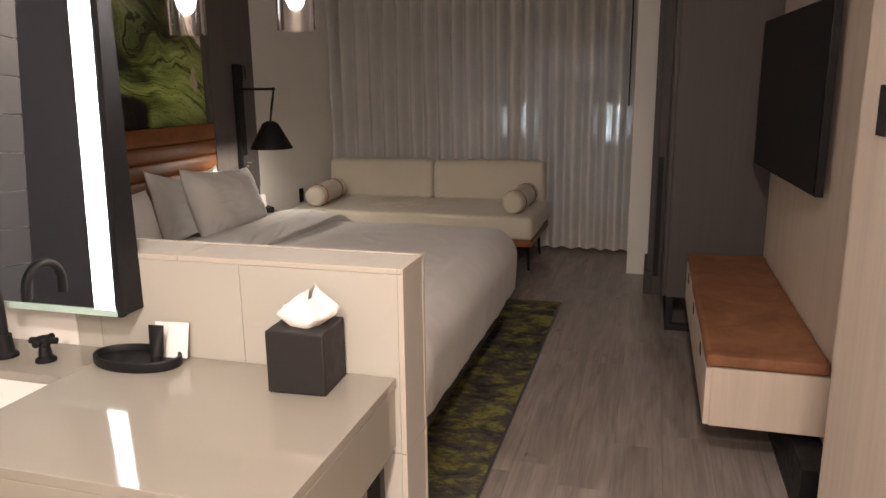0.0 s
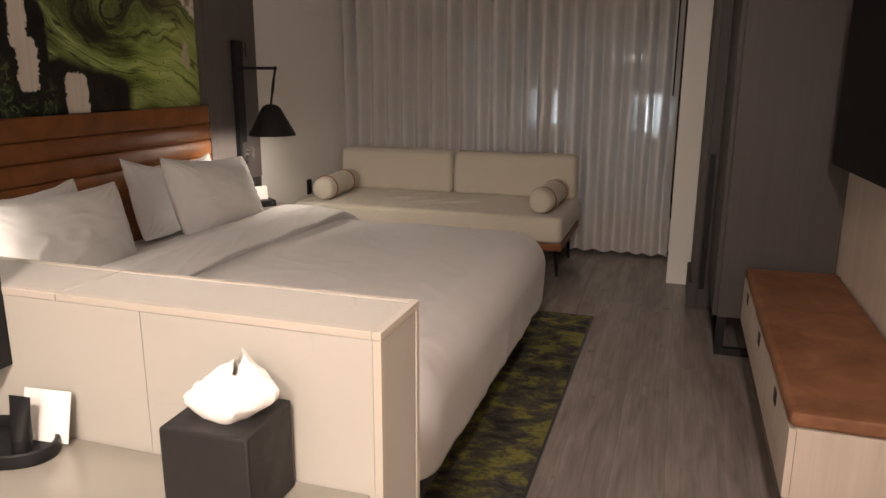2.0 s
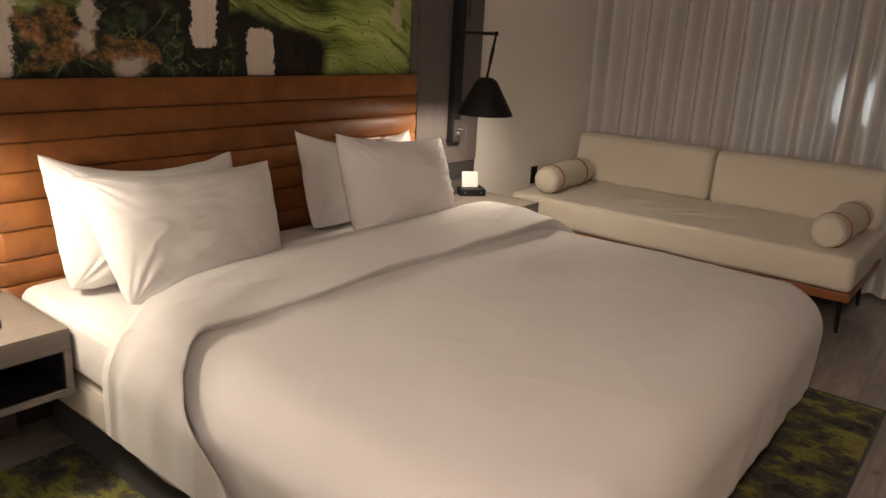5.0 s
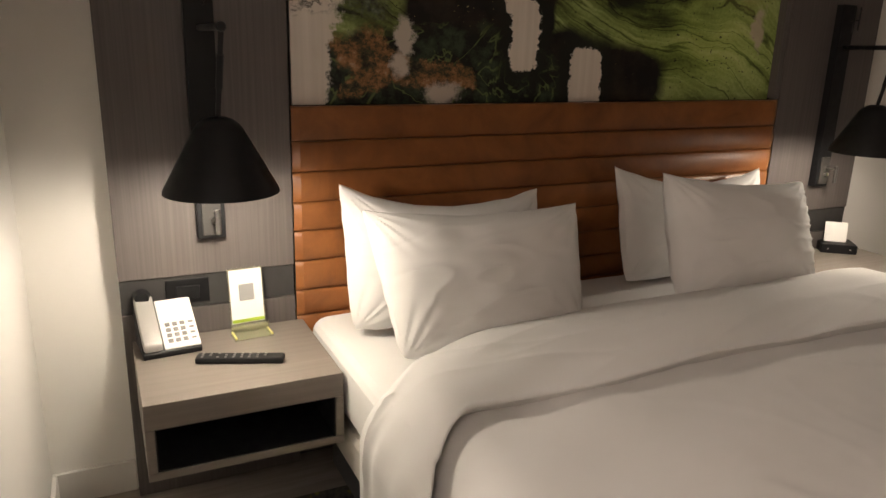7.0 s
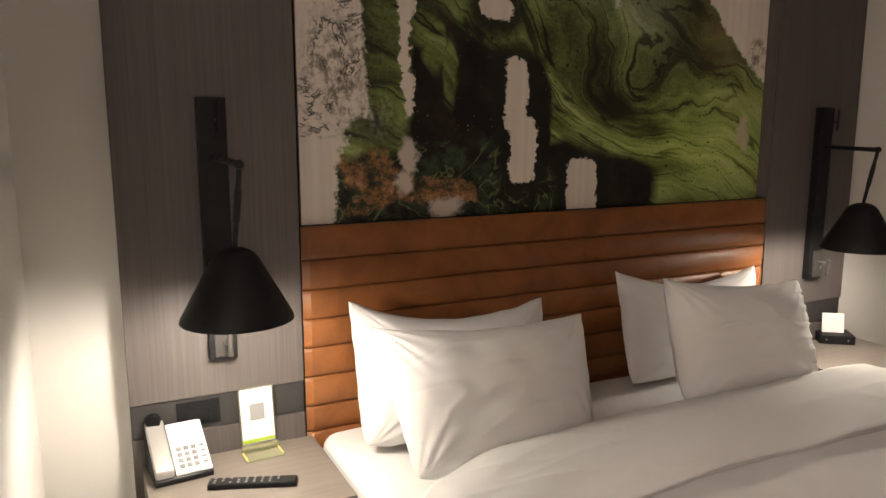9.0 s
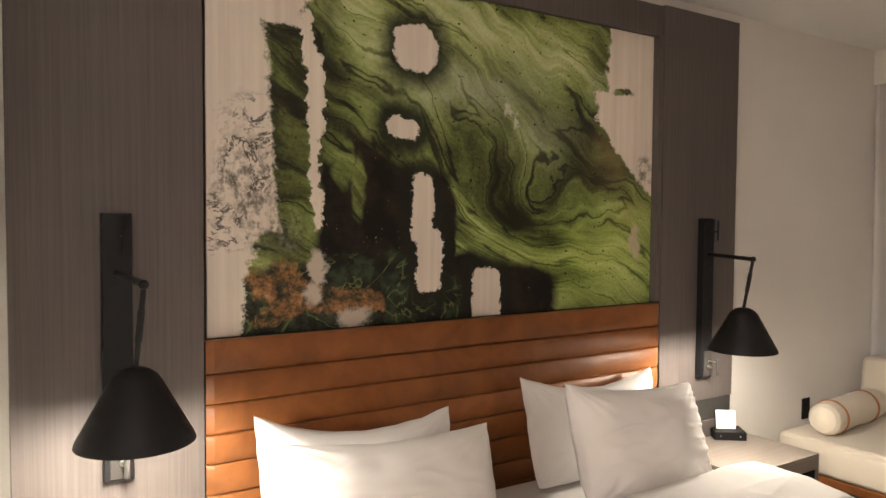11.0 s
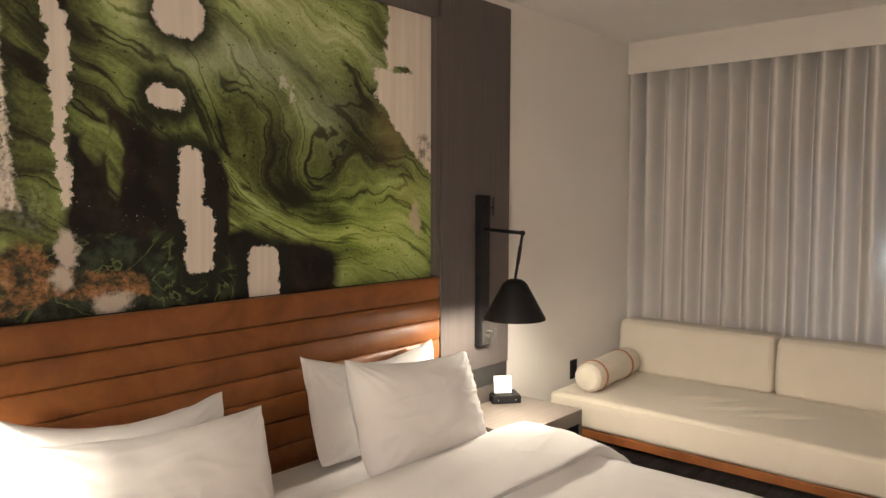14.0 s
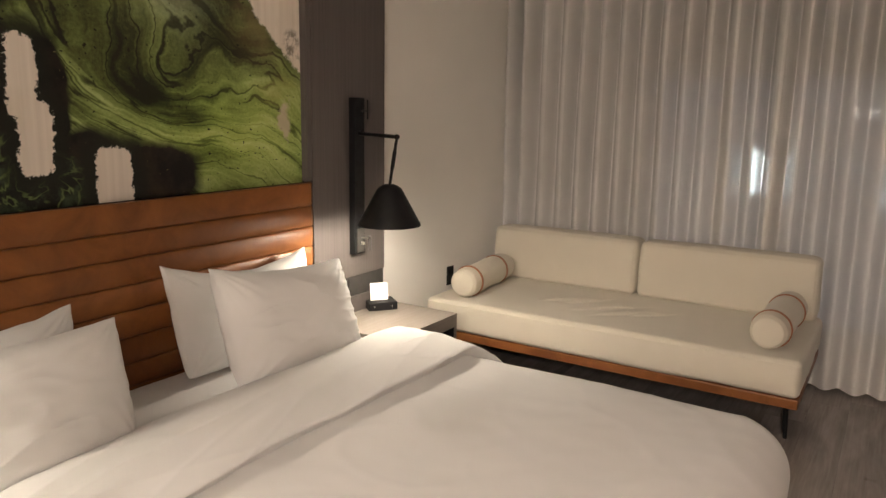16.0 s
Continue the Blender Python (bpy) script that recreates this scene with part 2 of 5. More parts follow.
def sheet(bm, nu, nv, place, closed=False):
    """A grid of nu by nv points put where place(u, v) says, u and v from 0 to 1."""
    g = [[bm.verts.new(place(i / (nu - 1), j / (nv - 1))) for j in range(nv)] for i in range(nu)]
    for i in range(nu - 1):
        for j in range(nv - 1):
            bm.faces.new((g[i][j], g[i + 1][j], g[i + 1][j + 1], g[i][j + 1]))
    return g


def mesh_of(name, bm, material, smooth=True):
    bmesh.ops.recalc_face_normals(bm, faces=bm.faces)
    me = bpy.data.meshes.new(name)
    bm.to_mesh(me)
    bm.free()
    if material:
        me.materials.append(material)
    if smooth:
        me.shade_smooth()
        me.set_sharp_from_angle(angle=radians(20))
    return me


def part(name, bm, material, parent=None, label="", smooth=True):
    ob = new(name, mesh_of(name, bm, material, smooth))
    if parent is not None:
        ob.parent = parent
        ob.matrix_parent_inverse = parent.matrix_world.inverted()
    if label:
        tagged(ob, label)
    return ob


def thing(name, place, label, category, group=""):
    ob = new(name)
    ob.location = place
    ob.empty_display_size = 0.1
    bpy.context.view_layer.update()
    return tagged(ob, label, category, group)


def structure(name, bm, material, label="", category="", smooth=False):
    return tagged(part(name, bm, material, None, "", smooth), label, category, "", "structure")


def block(name, x0, y0, z0, x1, y1, z1, material, label="", category="wall"):
    return structure(name, box(bmesh.new(), x0, y0, z0, x1, y1, z1), material, label, category)


def slab(name, x0, y0, z0, x1, y1, z1, material, parent, bevel=0.002, label=""):
    return part(name, box(bmesh.new(), x0, y0, z0, x1, y1, z1, bevel), material, parent, label)


# ---- the room ----
CEIL, LEFT, TVX, WINY = 2.558, -2.96, 0.478, 6.95
block("ceiling", -3.1, -1.7, CEIL, 0.75, 7.1, CEIL + 0.1, M_CEIL, "white painted ceiling", "ceiling")
block("floor", -3.1, -1.7, -0.12, 0.75, 7.1, -0.006, M_MATTE, "subfloor under the planks", "floor")
block("wall_west", LEFT - 0.12, -1.7, 0, LEFT, 7.1, CEIL, M_WALL, "warm grey painted wall behind the bed")
block("wall_partition", LEFT, 1.88, 0, -1.42, 2.03, CEIL, M_WALL, "painted full-height partition beside the bed")
block("wall_bath", -2.17, -1.7, 0, -2.05, 1.88, CEIL, M_BATH, "dark bathroom wall")
block("wall_south", -2.05, -1.7, 0, 0.75, -1.58, CEIL, M_WALL, "plain entrance wall")
block("wall_east", TVX, 2.37, 0, 0.62, 6.03, CEIL, M_OAK, "pale oak panelled wall behind the television")
block("wall_entry", 0.30, -1.58, 0, 0.62, 2.37, CEIL, M_OAK, "pale oak panelled entrance wall")
block("wall_pier", -0.28, 6.03, 0, 0.62, 7.1, CEIL, M_WHITE, "white painted pier beside the curtain")
# window wall with its opening
block("wall_north_sill", LEFT, WINY, 0, -0.28, WINY + 0.15, 0.25, M_WALL, "wall under the window")
block("wall_north_head", LEFT, WINY, 2.40, -0.28, WINY + 0.15, CEIL, M_WALL, "wall above the window")
block("valance", LEFT, 6.68, 2.357, -0.28, 6.70, CEIL, M_WHITE, "white curtain valance", "trim")
# ---- wall panels and headboard wall ----
PX = -2.90


def wall_panel(name, y0, y1, label):
    """A full-height laminate panel with a dark socket strip above the nightstand."""
    t = thing(name, (LEFT, (y0 + y1) / 2, 0), label, "wall panel", "panels beside the bed")
    slab("upper_board", LEFT + 0.002, y0, 0.698, PX, y1, 2.498, M_PANEL, t, 0.0015)
    slab("socket_strip", LEFT + 0.002, y0 + 0.001, 0.597, PX - 0.006, y1 - 0.001, 0.696, M_MATTE, t, 0.001, "dark grey recessed strip")
    slab("lower_board", LEFT + 0.002, y0, 0.004, PX, y1, 0.595, M_PANEL, t, 0.0015)
    return t


wall_panel("wall_panel", 2.262, 2.762, "tall grey-brown wood laminate panel beside the bed")
wall_panel("wall_panel", 4.772, 5.302, "tall grey-brown wood laminate panel beside the bed")
structure("panel_head", box(bmesh.new(), LEFT + 0.002, 2.764, 2.362, -2.918, 4.770, 2.498, 0.001), M_PANEL, "grey-brown laminate band above the mural", "trim")
structure("panel_backing", box(bmesh.new(), LEFT + 0.002, 2.764, 0.004, -2.952, 4.770, 2.360), M_MATTE, "backing board behind the headboard", "wall")
structure("panel_reveal", box(bmesh.new(), -2.950, 4.742, 1.185, -2.904, 4.770, 2.360, 0.001), M_PANEL, "laminate reveal beside the mural", "trim")


def mural_material():
    """Poured green, black and cream paint: cream ground, green streams bent round an eddy, a black pool and bare cream gaps."""
    mat, b = base("poured paint mural", (0.5, 0.5, 0.4), 0.45, spec=0.3)
    n, l = nodes_of(mat)
    tc = n.new("ShaderNodeTexCoord")
    sep = n.new("ShaderNodeSeparateXYZ")
    l.new(tc.outputs["Object"], sep.inputs[0])
    U, V = sep.outputs["Y"], sep.outputs["Z"]

    def add(a, c):
        return calc(mat, "ADD", a, c)

    def sub(a, c):
        return calc(mat, "SUBTRACT", a, c)

    def mul(a, c):
        return calc(mat, "MULTIPLY", a, c)

    def no(a):
        return sub(1.0, a)

    def most(*m):
        return functools.reduce(lambda a, c: calc(mat, "MAXIMUM", a, c), m)

    def vec(x, y):
        com = n.new("ShaderNodeCombineXYZ")
        for k, s in enumerate((x, y)):
            l.new(s, com.inputs[k])
        return com.outputs[0]

    def step(s, a, c):
        """0 at a, 1 at c."""
        r = n.new("ShaderNodeMapRange")
        r.inputs["From Min"].default_value, r.inputs["From Max"].default_value = a, c
        l.new(s, r.inputs["Value"])
        return r.outputs["Result"]
    X, Y = mul(U, 1.955), mul(V, 1.18)
    P = vec(X, Y)

    def shaken(scale, detail, rough):
        t = n.new("ShaderNodeTexNoise")
        t.inputs["Scale"].default_value, t.inputs["Detail"].default_value, t.inputs["Roughness"].default_value = scale, detail, rough
        l.new(P, t.inputs["Vector"])
        s = n.new("ShaderNodeSeparateColor")
        l.new(t.outputs["Color"], s.inputs[0])
        return sub(s.outputs[0], 0.5), sub(s.outputs[1], 0.5)
    ru, rv = shaken(27, 6, 0.74)
    su, sv = shaken(5.5, 4, 0.5)
    u1, v1 = add(U, add(mul(ru, 0.044), mul(su, 0.022))), add(V, add(mul(rv, 0.050), mul(sv, 0.04)))
    u2, v2 = add(U, add(mul(ru, 0.020), mul(su, 0.13))), add(V, add(mul(rv, 0.03), mul(sv, 0.18)))

    def dist(cu, cv, au, av, power=2.0, u=u1, v=v1):
        """0 in the middle of a shape, 1 at its edge; power 2 an ellipse, 6 nearly a box."""
        a = calc(mat, "POWER", calc(mat, "ABSOLUTE", calc(mat, "DIVIDE", sub(u, cu), au)), power)
        c = calc(mat, "POWER", calc(mat, "ABSOLUTE", calc(mat, "DIVIDE", sub(v, cv), av)), power)
        return add(a, c)

    def inside(d, soft=0.12):
        return step(d, 1 + soft, 1 - soft)

    def blob(cu, cv, au, av, u=u2, v=v2):
        """1 in the middle, fading away."""
        return calc(mat, "EXPONENT", mul(dist(cu, cv, au, av, 2.0, u, v), -1.0))

    def beyond(a, c, d, soft=0.004, u=u1, v=v1):
        """1 where a*u + c*v is over d."""
        return step(add(mul(u, a), mul(v, c)), d - soft, d + soft)
    # the stream: sloping lines that bow round an eddy
    lean = add(Y, mul(X, 0.54))
    eddy = mul(blob(0.61, 0.335, 0.20, 0.19, U, V), 0.30)
    bow = mul(blob(0.42, 0.84, 0.16, 0.14, U, V), -0.06)
    drift = mul(sub(noise_tex(mat, P, 2.6, 2, 0.4), 0.5), 0.30)
    curl = mul(sub(noise_tex(mat, P, 9.0, 3, 0.5), 0.5), 0.075)
    psi = add(add(add(lean, eddy), bow), add(drift, curl))
    along = sub(mul(X, 0.88), mul(Y, 0.47))

    def streaks(a, c, detail, rough=0.55, distort=0.0):
        return noise_tex(mat, vec(mul(along, a), mul(psi, c)), 1.0, detail, rough, distort)
    broad, thin, hair = streaks(1.5, 5.0, 3, 0.5), streaks(2.6, 15.0, 4, 0.6, 0.8), streaks(5.0, 52.0, 3, 0.6, 0.6)
    fine = noise_tex(mat, P, 75, 4, 0.7)
    tone = add(add(mul(sub(broad, 0.5), 1.15), mul(sub(thin, 0.5), 0.62)), add(mul(sub(hair, 0.5), 0.22), mul(sub(fine, 0.5), 0.26)))
    vein = mul(no(step(calc(mat, "ABSOLUTE", sub(streaks(1.1, 9.0, 2, 0.4), 0.47)), 0.003, 0.016)), 0.24)
    tone = add(sub(tone, vein), 0.475)
    # where the paint lies paler and where darker
    for cu, cv, au, av, k in ((0.26, 0.93, 0.09, 0.10, 0.16), (0.57, 0.90, 0.20, 0.09, 0.20), (0.29, 0.76, 0.06, 0.12, 0.16), (0.50, 0.72, 0.15, 0.07, 0.16), (0.66, 0.58, 0.10, 0.09, 0.08),
                              (0.75, 0.82, 0.10, 0.12, 0.12), (0.86, 0.20, 0.17, 0.15, 0.22), (0.60, 0.20, 0.16, 0.05, 0.12), (0.21, 0.68, 0.05, 0.09, -0.14), (0.46, 0.80, 0.05, 0.04, -0.12),
                              (0.44, 0.52, 0.14, 0.06, -0.12), (0.55, 0.44, 0.12, 0.08, -0.10), (0.615, 0.335, 0.05, 0.05, -0.26), (0.76, 0.30, 0.09, 0.04, -0.10), (0.135, 0.58, 0.05, 0.30, -0.20)):
        tone = add(tone, mul(blob(cu, cv, au, av), k))
    green = ramp(mat, tone, [(0.14, (0.014, 0.013, 0.008)), (0.28, (0.035, 0.038, 0.014)), (0.38, (0.085, 0.102, 0.032)), (0.48, (0.150, 0.188, 0.055)), (0.60, (0.250, 0.310, 0.105)), (0.74, (0.40, 0.46, 0.21)), (0.92, (0.55, 0.61, 0.38))])
    grey = ramp(mat, tone, [(0.2, (0.07, 0.08, 0.042)), (0.45, (0.20, 0.23, 0.135)), (0.62, (0.33, 0.37, 0.245)), (0.85, (0.50, 0.54, 0.41))])
    green = mix(mat, mul(most(blob(0.52, 0.72, 0.17, 0.09), blob(0.68, 0.60, 0.09, 0.10)), 0.85), green, grey)
    lime = ramp(mat, tone, [(0.15, (0.020, 0.028, 0.007)), (0.40, (0.095, 0.135, 0.024)), (0.55, (0.20, 0.28, 0.048)), (0.72, (0.36, 0.45, 0.105)), (0.9, (0.50, 0.58, 0.22))])
    green = mix(mat, mul(blob(0.82, 0.18, 0.26, 0.17), 0.85), green, lime)
    green = mix(mat, mul(blob(0.885, 0.56, 0.05, 0.11), 0.55), green, (0.23, 0.175, 0.075))
    green = mix(mat, mul(blob(0.92, 0.32, 0.05, 0.06), 0.40), green, (0.30, 0.26, 0.08))
    dots = ramp(mat, noise_tex(mat, P, 52, 2, 0.5), [(0.685, (0, 0, 0)), (0.70, (1, 1, 1))])
    many = ramp(mat, noise_tex(mat, P, 95, 1, 0.5), [(0.68, (0, 0, 0)), (0.71, (1, 1, 1))])
    green = mix(mat, most(dots, mul(many, most(blob(0.80, 0.86, 0.12, 0.13), blob(0.85, 0.14, 0.16, 0.10)))), green, (0.014, 0.013, 0.008))
    green = mix(mat, 1.0, green, (1.2, 1.2, 1.2), "MULTIPLY")
    # black pool, cut off above and beside by the streams, with a green tongue in it
    u3, v3 = add(U, mul(su, 0.05)), add(V, mul(sv, 0.07))
    roof = no(step(add(v3, mul(u3, 0.98)), 0.795, 0.835))
    pool = mul(mul(roof, no(beyond(1, 0, 0.435, 0.012, u3, v3))), beyond(1, 0, 0.185, 0.01, u3, v3))
    pool = most(pool, inside(dist(0.48, 0.07, 0.10, 0.14, 2.2, u3, v3), 0.25), inside(dist(0.60, 0.06, 0.115, 0.115, 2.4, u3, v3), 0.25), inside(dist(0.43, 0.30, 0.035, 0.16, 2.4, u3, v3), 0.3))
    tongue = most(blob(0.228, 0.47, 0.020, 0.07, u3, v3), blob(0.258, 0.40, 0.014, 0.09, u3, v3), blob(0.205, 0.53, 0.02, 0.06, u3, v3))
    pool = mul(pool, no(step(tongue, 0.18, 0.45)))
    gold = ramp(mat, noise_tex(mat, P, 88, 2, 0.5), [(0.715, (0, 0, 0)), (0.74, (1, 1, 1))])
    haze = ramp(mat, noise_tex(mat, P, 7, 5, 0.6), [(0.45, (0.010, 0.008, 0.007)), (0.72, (0.045, 0.033, 0.022))])
    col = mix(mat, pool, green, mix(mat, gold, haze, (0.34, 0.27, 0.12)))
    # rust, moss and pale wash along the foot
    foot = inside(dist(0.24, 0.035, 0.25, 0.155, 2.4, u2, v2), 0.25)
    loops = noise_tex(mat, P, 5.5, 3, 0.5, 1.6)
    edge = no(step(calc(mat, "ABSOLUTE", sub(loops, 0.5)), 0.004, 0.024))
    moss = mix(mat, edge, mix(mat, step(noise_tex(mat, P, 13, 5, 0.7), 0.45, 0.62), (0.013, 0.014, 0.010), (0.055, 0.075, 0.045)), (0.14, 0.18, 0.065))
    rustn = noise_tex(mat, P, 12, 8, 0.82)
    rust = ramp(mat, rustn, [(0.40, (0.022, 0.018, 0.013)), (0.47, (0.085, 0.075, 0.040)), (0.52, (0.25, 0.125, 0.050)), (0.58, (0.40, 0.205, 0.090)), (0.66, (0.52, 0.40, 0.28))])
    rusty = most(blob(0.10, 0.16, 0.05, 0.06), blob(0.15, 0.09, 0.06, 0.06), blob(0.23, 0.095, 0.07, 0.035), blob(0.29, 0.075, 0.04, 0.025), blob(0.09, 0.05, 0.03, 0.04))
    footc = mix(mat, step(add(rusty, mul(sub(rustn, 0.5), 0.9)), 0.36, 0.56), moss, rust)
    col = mix(mat, foot, col, footc)
    teal = mul(blob(0.115, 0.27, 0.045, 0.06), ramp(mat, noise_tex(mat, P, 60, 4, 0.75), [(0.40, (0.35, 0.35, 0.35)), (0.58, (1, 1, 1))]))
    col = mix(mat, step(teal, 0.12, 0.60), col, ramp(mat, noise_tex(mat, P, 42, 4, 0.7), [(0.36, (0.040, 0.044, 0.032)), (0.52, (0.115, 0.130, 0.085)), (0.66, (0.22, 0.25, 0.17))]))
    col = mix(mat, step(blob(0.145, 0.30, 0.022, 0.05), 0.3, 0.9), col, ramp(mat, fine, [(0.35, (0.08, 0.10, 0.03)), (0.6, (0.26, 0.31, 0.12))]))
    wash = most(blob(0.182, 0.175, 0.020, 0.060, u1, v1), mul(blob(0.175, 0.10, 0.022, 0.05, u1, v1), 0.75), mul(blob(0.250, 0.030, 0.042, 0.040, u1, v1), 0.85))
    col = mix(mat, step(add(wash, mul(sub(rustn, 0.5), 0.7)), 0.36, 0.66), col, (0.60, 0.53, 0.46))
    # bare gaps with scorched rims
    gaps = ((0.374, 0.822, 0.047, 0.070, 2.6), (0.346, 0.577, 0.032, 0.034, 2.4), (0.388, 0.345, 0.0235, 0.105, 6.0), (0.404, 0.185, 0.0265, 0.100, 6.0), (0.536, 0.060, 0.034, 0.100, 5.0),
            (0.181, 0.66, 0.0150, 0.115, 4.0), (0.178, 0.49, 0.0085, 0.130, 5.0), (0.184, 0.345, 0.0075, 0.060, 3.0), (0.166, 0.80, 0.012, 0.075, 3.0))
    gap = most(*(inside(dist(*g), 0.10) for g in gaps))
    rim = most(*(inside(dist(cu, cv, au + 0.026, av + 0.042, 2.4 if pw < 3 else 4.0), 0.55) for cu, cv, au, av, pw in gaps[:5]))
    col = mix(mat, mul(rim, 0.92), col, (0.016, 0.017, 0.012))
    fleck = mul(most(blob(0.585, 0.665, 0.012, 0.025, u1, v1), blob(0.605, 0.625, 0.008, 0.035, u1, v1)), step(noise_tex(mat, P, 26, 4, 0.6), 0.42, 0.58))
    col = mix(mat, step(fleck, 0.2, 0.5), col, (0.60, 0.61, 0.52))
    # cream ground: the near side, the upper corner and the far side
    u4 = add(U, add(mul(ru, 0.060), mul(su, 0.05)))
    notch = inside(dist(0.905, 0.775, 0.030, 0.012, 2.0, u1, v1), 0.4)
    far = most(mul(beyond(1, 0, 0.862, 0.004, u4, v1), beyond(0, 1, 0.70)), mul(beyond(1, 0, 0.818, 0.004, u4, v1), mul(beyond(1, 0.66, 1.262, 0.004, u4, v1), no(beyond(0, 1, 0.775)))))
    far = mul(far, no(notch))
    ground = most(mul(no(beyond(1, 0.045, 0.130)), beyond(0, 1, 0.27)), mul(no(beyond(1, -0.10, 0.048, 0.004, u4, v1)), no(beyond(0, 1, 0.30))),
                  mul(no(beyond(1, 0, 0.158)), beyond(0, 1, 0.825)), mul(no(beyond(1, 0, 0.172)), beyond(0, 1, 0.90)), far)
    pale = mul(step(add(blob(0.965, 0.22, 0.030, 0.075), mul(sub(noise_tex(mat, P, 22, 5, 0.7), 0.5), 0.9)), 0.45, 0.70), 0.85)
    border = most(mul(blob(0.108, 0.55, 0.010, 0.30, u1, v1), 0.9), mul(mul(beyond(1, 0.56, 1.195, 0.03), beyond(1, 0, 0.80, 0.02)), 0.40), mul(blob(0.205, 0.84, 0.024, 0.16, u1, v1), 0.7))
    col = mix(mat, mul(border, 0.85), col, (0.020, 0.018, 0.011))
    cream = ramp(mat, noise_tex(mat, vec(mul(X, 34.0), mul(Y, 0.8)), 1.0, 4), [(0.3, (0.72, 0.645, 0.56)), (0.7, (0.85, 0.775, 0.69))])
    cream = mix(mat, mul(step(noise_tex(mat, vec(mul(X, 14.0), mul(Y, 5.0)), 1.0, 3), 0.55, 0.75), 0.18), cream, (0.50, 0.44, 0.28))
    # lacy cracks above, washed blots below them, on the near cream
    lace = no(step(calc(mat, "ABSOLUTE", sub(noise_tex(mat, P, 9, 6, 0.72, 0.5), 0.5)), 0.010, 0.034))
    lace = mul(lace, step(noise_tex(mat, P, 15, 3), 0.40, 0.50))
    lace = mul(lace, step(most(blob(0.075, 0.50, 0.045, 0.12), blob(0.025, 0.30, 0.035, 0.06)), 0.15, 0.45))
    blot = mul(step(noise_tex(mat, vec(mul(X, 1.0), mul(Y, 0.75)), 24, 6, 0.75), 0.46, 0.58), step(most(blob(0.06, 0.40, 0.05, 0.11), blob(0.09, 0.34, 0.03, 0.10), blob(0.982, 0.47, 0.022, 0.06)), 0.15, 0.60))
    cream = mix(mat, mul(blot, 0.80), cream, (0.105, 0.088, 0.055))
    cream = mix(mat, mul(lace, 0.9), cream, (0.040, 0.034, 0.022))
    l.new(mix(mat, most(gap, ground), mix(mat, pale, col, (0.56, 0.47, 0.36)), cream), b.inputs["Base Color"])
    bump(mat, b, thin, 0.05, 0.001)
    return mat


def build_mural():
    bm = box(bmesh.new(), 0, 0, 0, 0.012, 1, 1)
    ob = part("mural", bm, mural_material(), None, "", False)
    ob.location, ob.scale = (-2.948, 2.780, 1.180), (1, 1.960, 1.180)
    tagged(ob, "large abstract green, black and cream mural above the headboard", "mural")


build_mural()


def build_headboard():
    t = thing("headboard", (-2.95, 3.765, 0.30), "cognac leather headboard with horizontal padded channels", "headboard")
    slab("back_board", -2.950, 2.768, 0.30, -2.911, 4.764, 1.172, M_MATTE, t)
    edges = [0.30, 0.429, 0.526, 0.609, 0.705, 0.800, 0.891, 0.984, 1.076, 1.180]
    for i, (a, c) in enumerate(zip(edges, edges[1:])):
        def place(u, v, a=a, c=c):
            y = 2.766 + u * 2.0
            th = math.pi * v
            z = a + (c - a) * (0.5 - 0.5 * math.cos(th))
            puff = math.sin(th) ** 0.42 if 0 < v < 1 else 0
            end = min(1.0, min(u, 1 - u) * 2.0 / 0.02 + 0.25)
            w = 0.0025 * noise.noise((y * 3.1, z * 9, i * 4.1)) + 0.0012 * noise.noise((y * 14, z * 30, i))
            return (-2.912 + (0.024 * puff * end ** 0.5 + w * puff), y, z)
        bm = bmesh.new()
        sheet(bm, 90, 13, place)
        ob = part("channel", bm, M_LEATHER, t)
        me = ob.data
        me.shade_smooth()
    return t


build_headboard()

# ---- bed ----


def build_bed():
    t = thing("bed", (-1.87, 3.76, 0), "king bed with white mattress on a black base", "bed")
    slab("base", -2.86, 2.86, 0.0, -0.98, 4.66, 0.20, M_BASE, t, 0.01, "black cloth-covered base")
    slab("box_spring", -2.868, 2.800, 0.20, -0.955, 4.720, 0.335, M_SPRING, t, 0.025)
    bm = bmesh.new()

    def crown(co):
        return noise.noise(co * 3.0) * 0.006
    box(bm, -2.872, 2.795, 0.340, -0.955, 4.725, 0.540, 0.05, 4)
    bmesh.ops.subdivide_edges(bm, edges=[e for e in bm.edges if e.calc_length() > 0.3], cuts=24, use_grid_fill=True)
    for v in bm.verts:
        v.co += Vector((0, 0, crown(v.co)))
    part("mattress", bm, M_LINEN, t, "mattress in a white fitted sheet")
    return t


build_bed()


def rounded(a, b, hx, hy, rho):
    """The point of a rounded rectangle that a point of the unit square's edge goes to."""
    px, py = a * hx, b * hy
    sx, sy = (1 if px >= 0 else -1), (1 if py >= 0 else -1)
    dx, dy = abs(px) - (hx - rho), abs(py) - (hy - rho)
    if dx > 0 and dy > 0 and rho > 1e-5:
        dx, dy = dx / rho, dy / rho
        ang = dy / max(dx, 1e-6) * 45 if dx >= dy else 90 - dx / dy * 45
        k = max(dx, dy)
        ang = radians(ang)
        return sx * (hx - rho + rho * k * math.cos(ang)), sy * (hy - rho + rho * k * math.sin(ang))
    return px, py


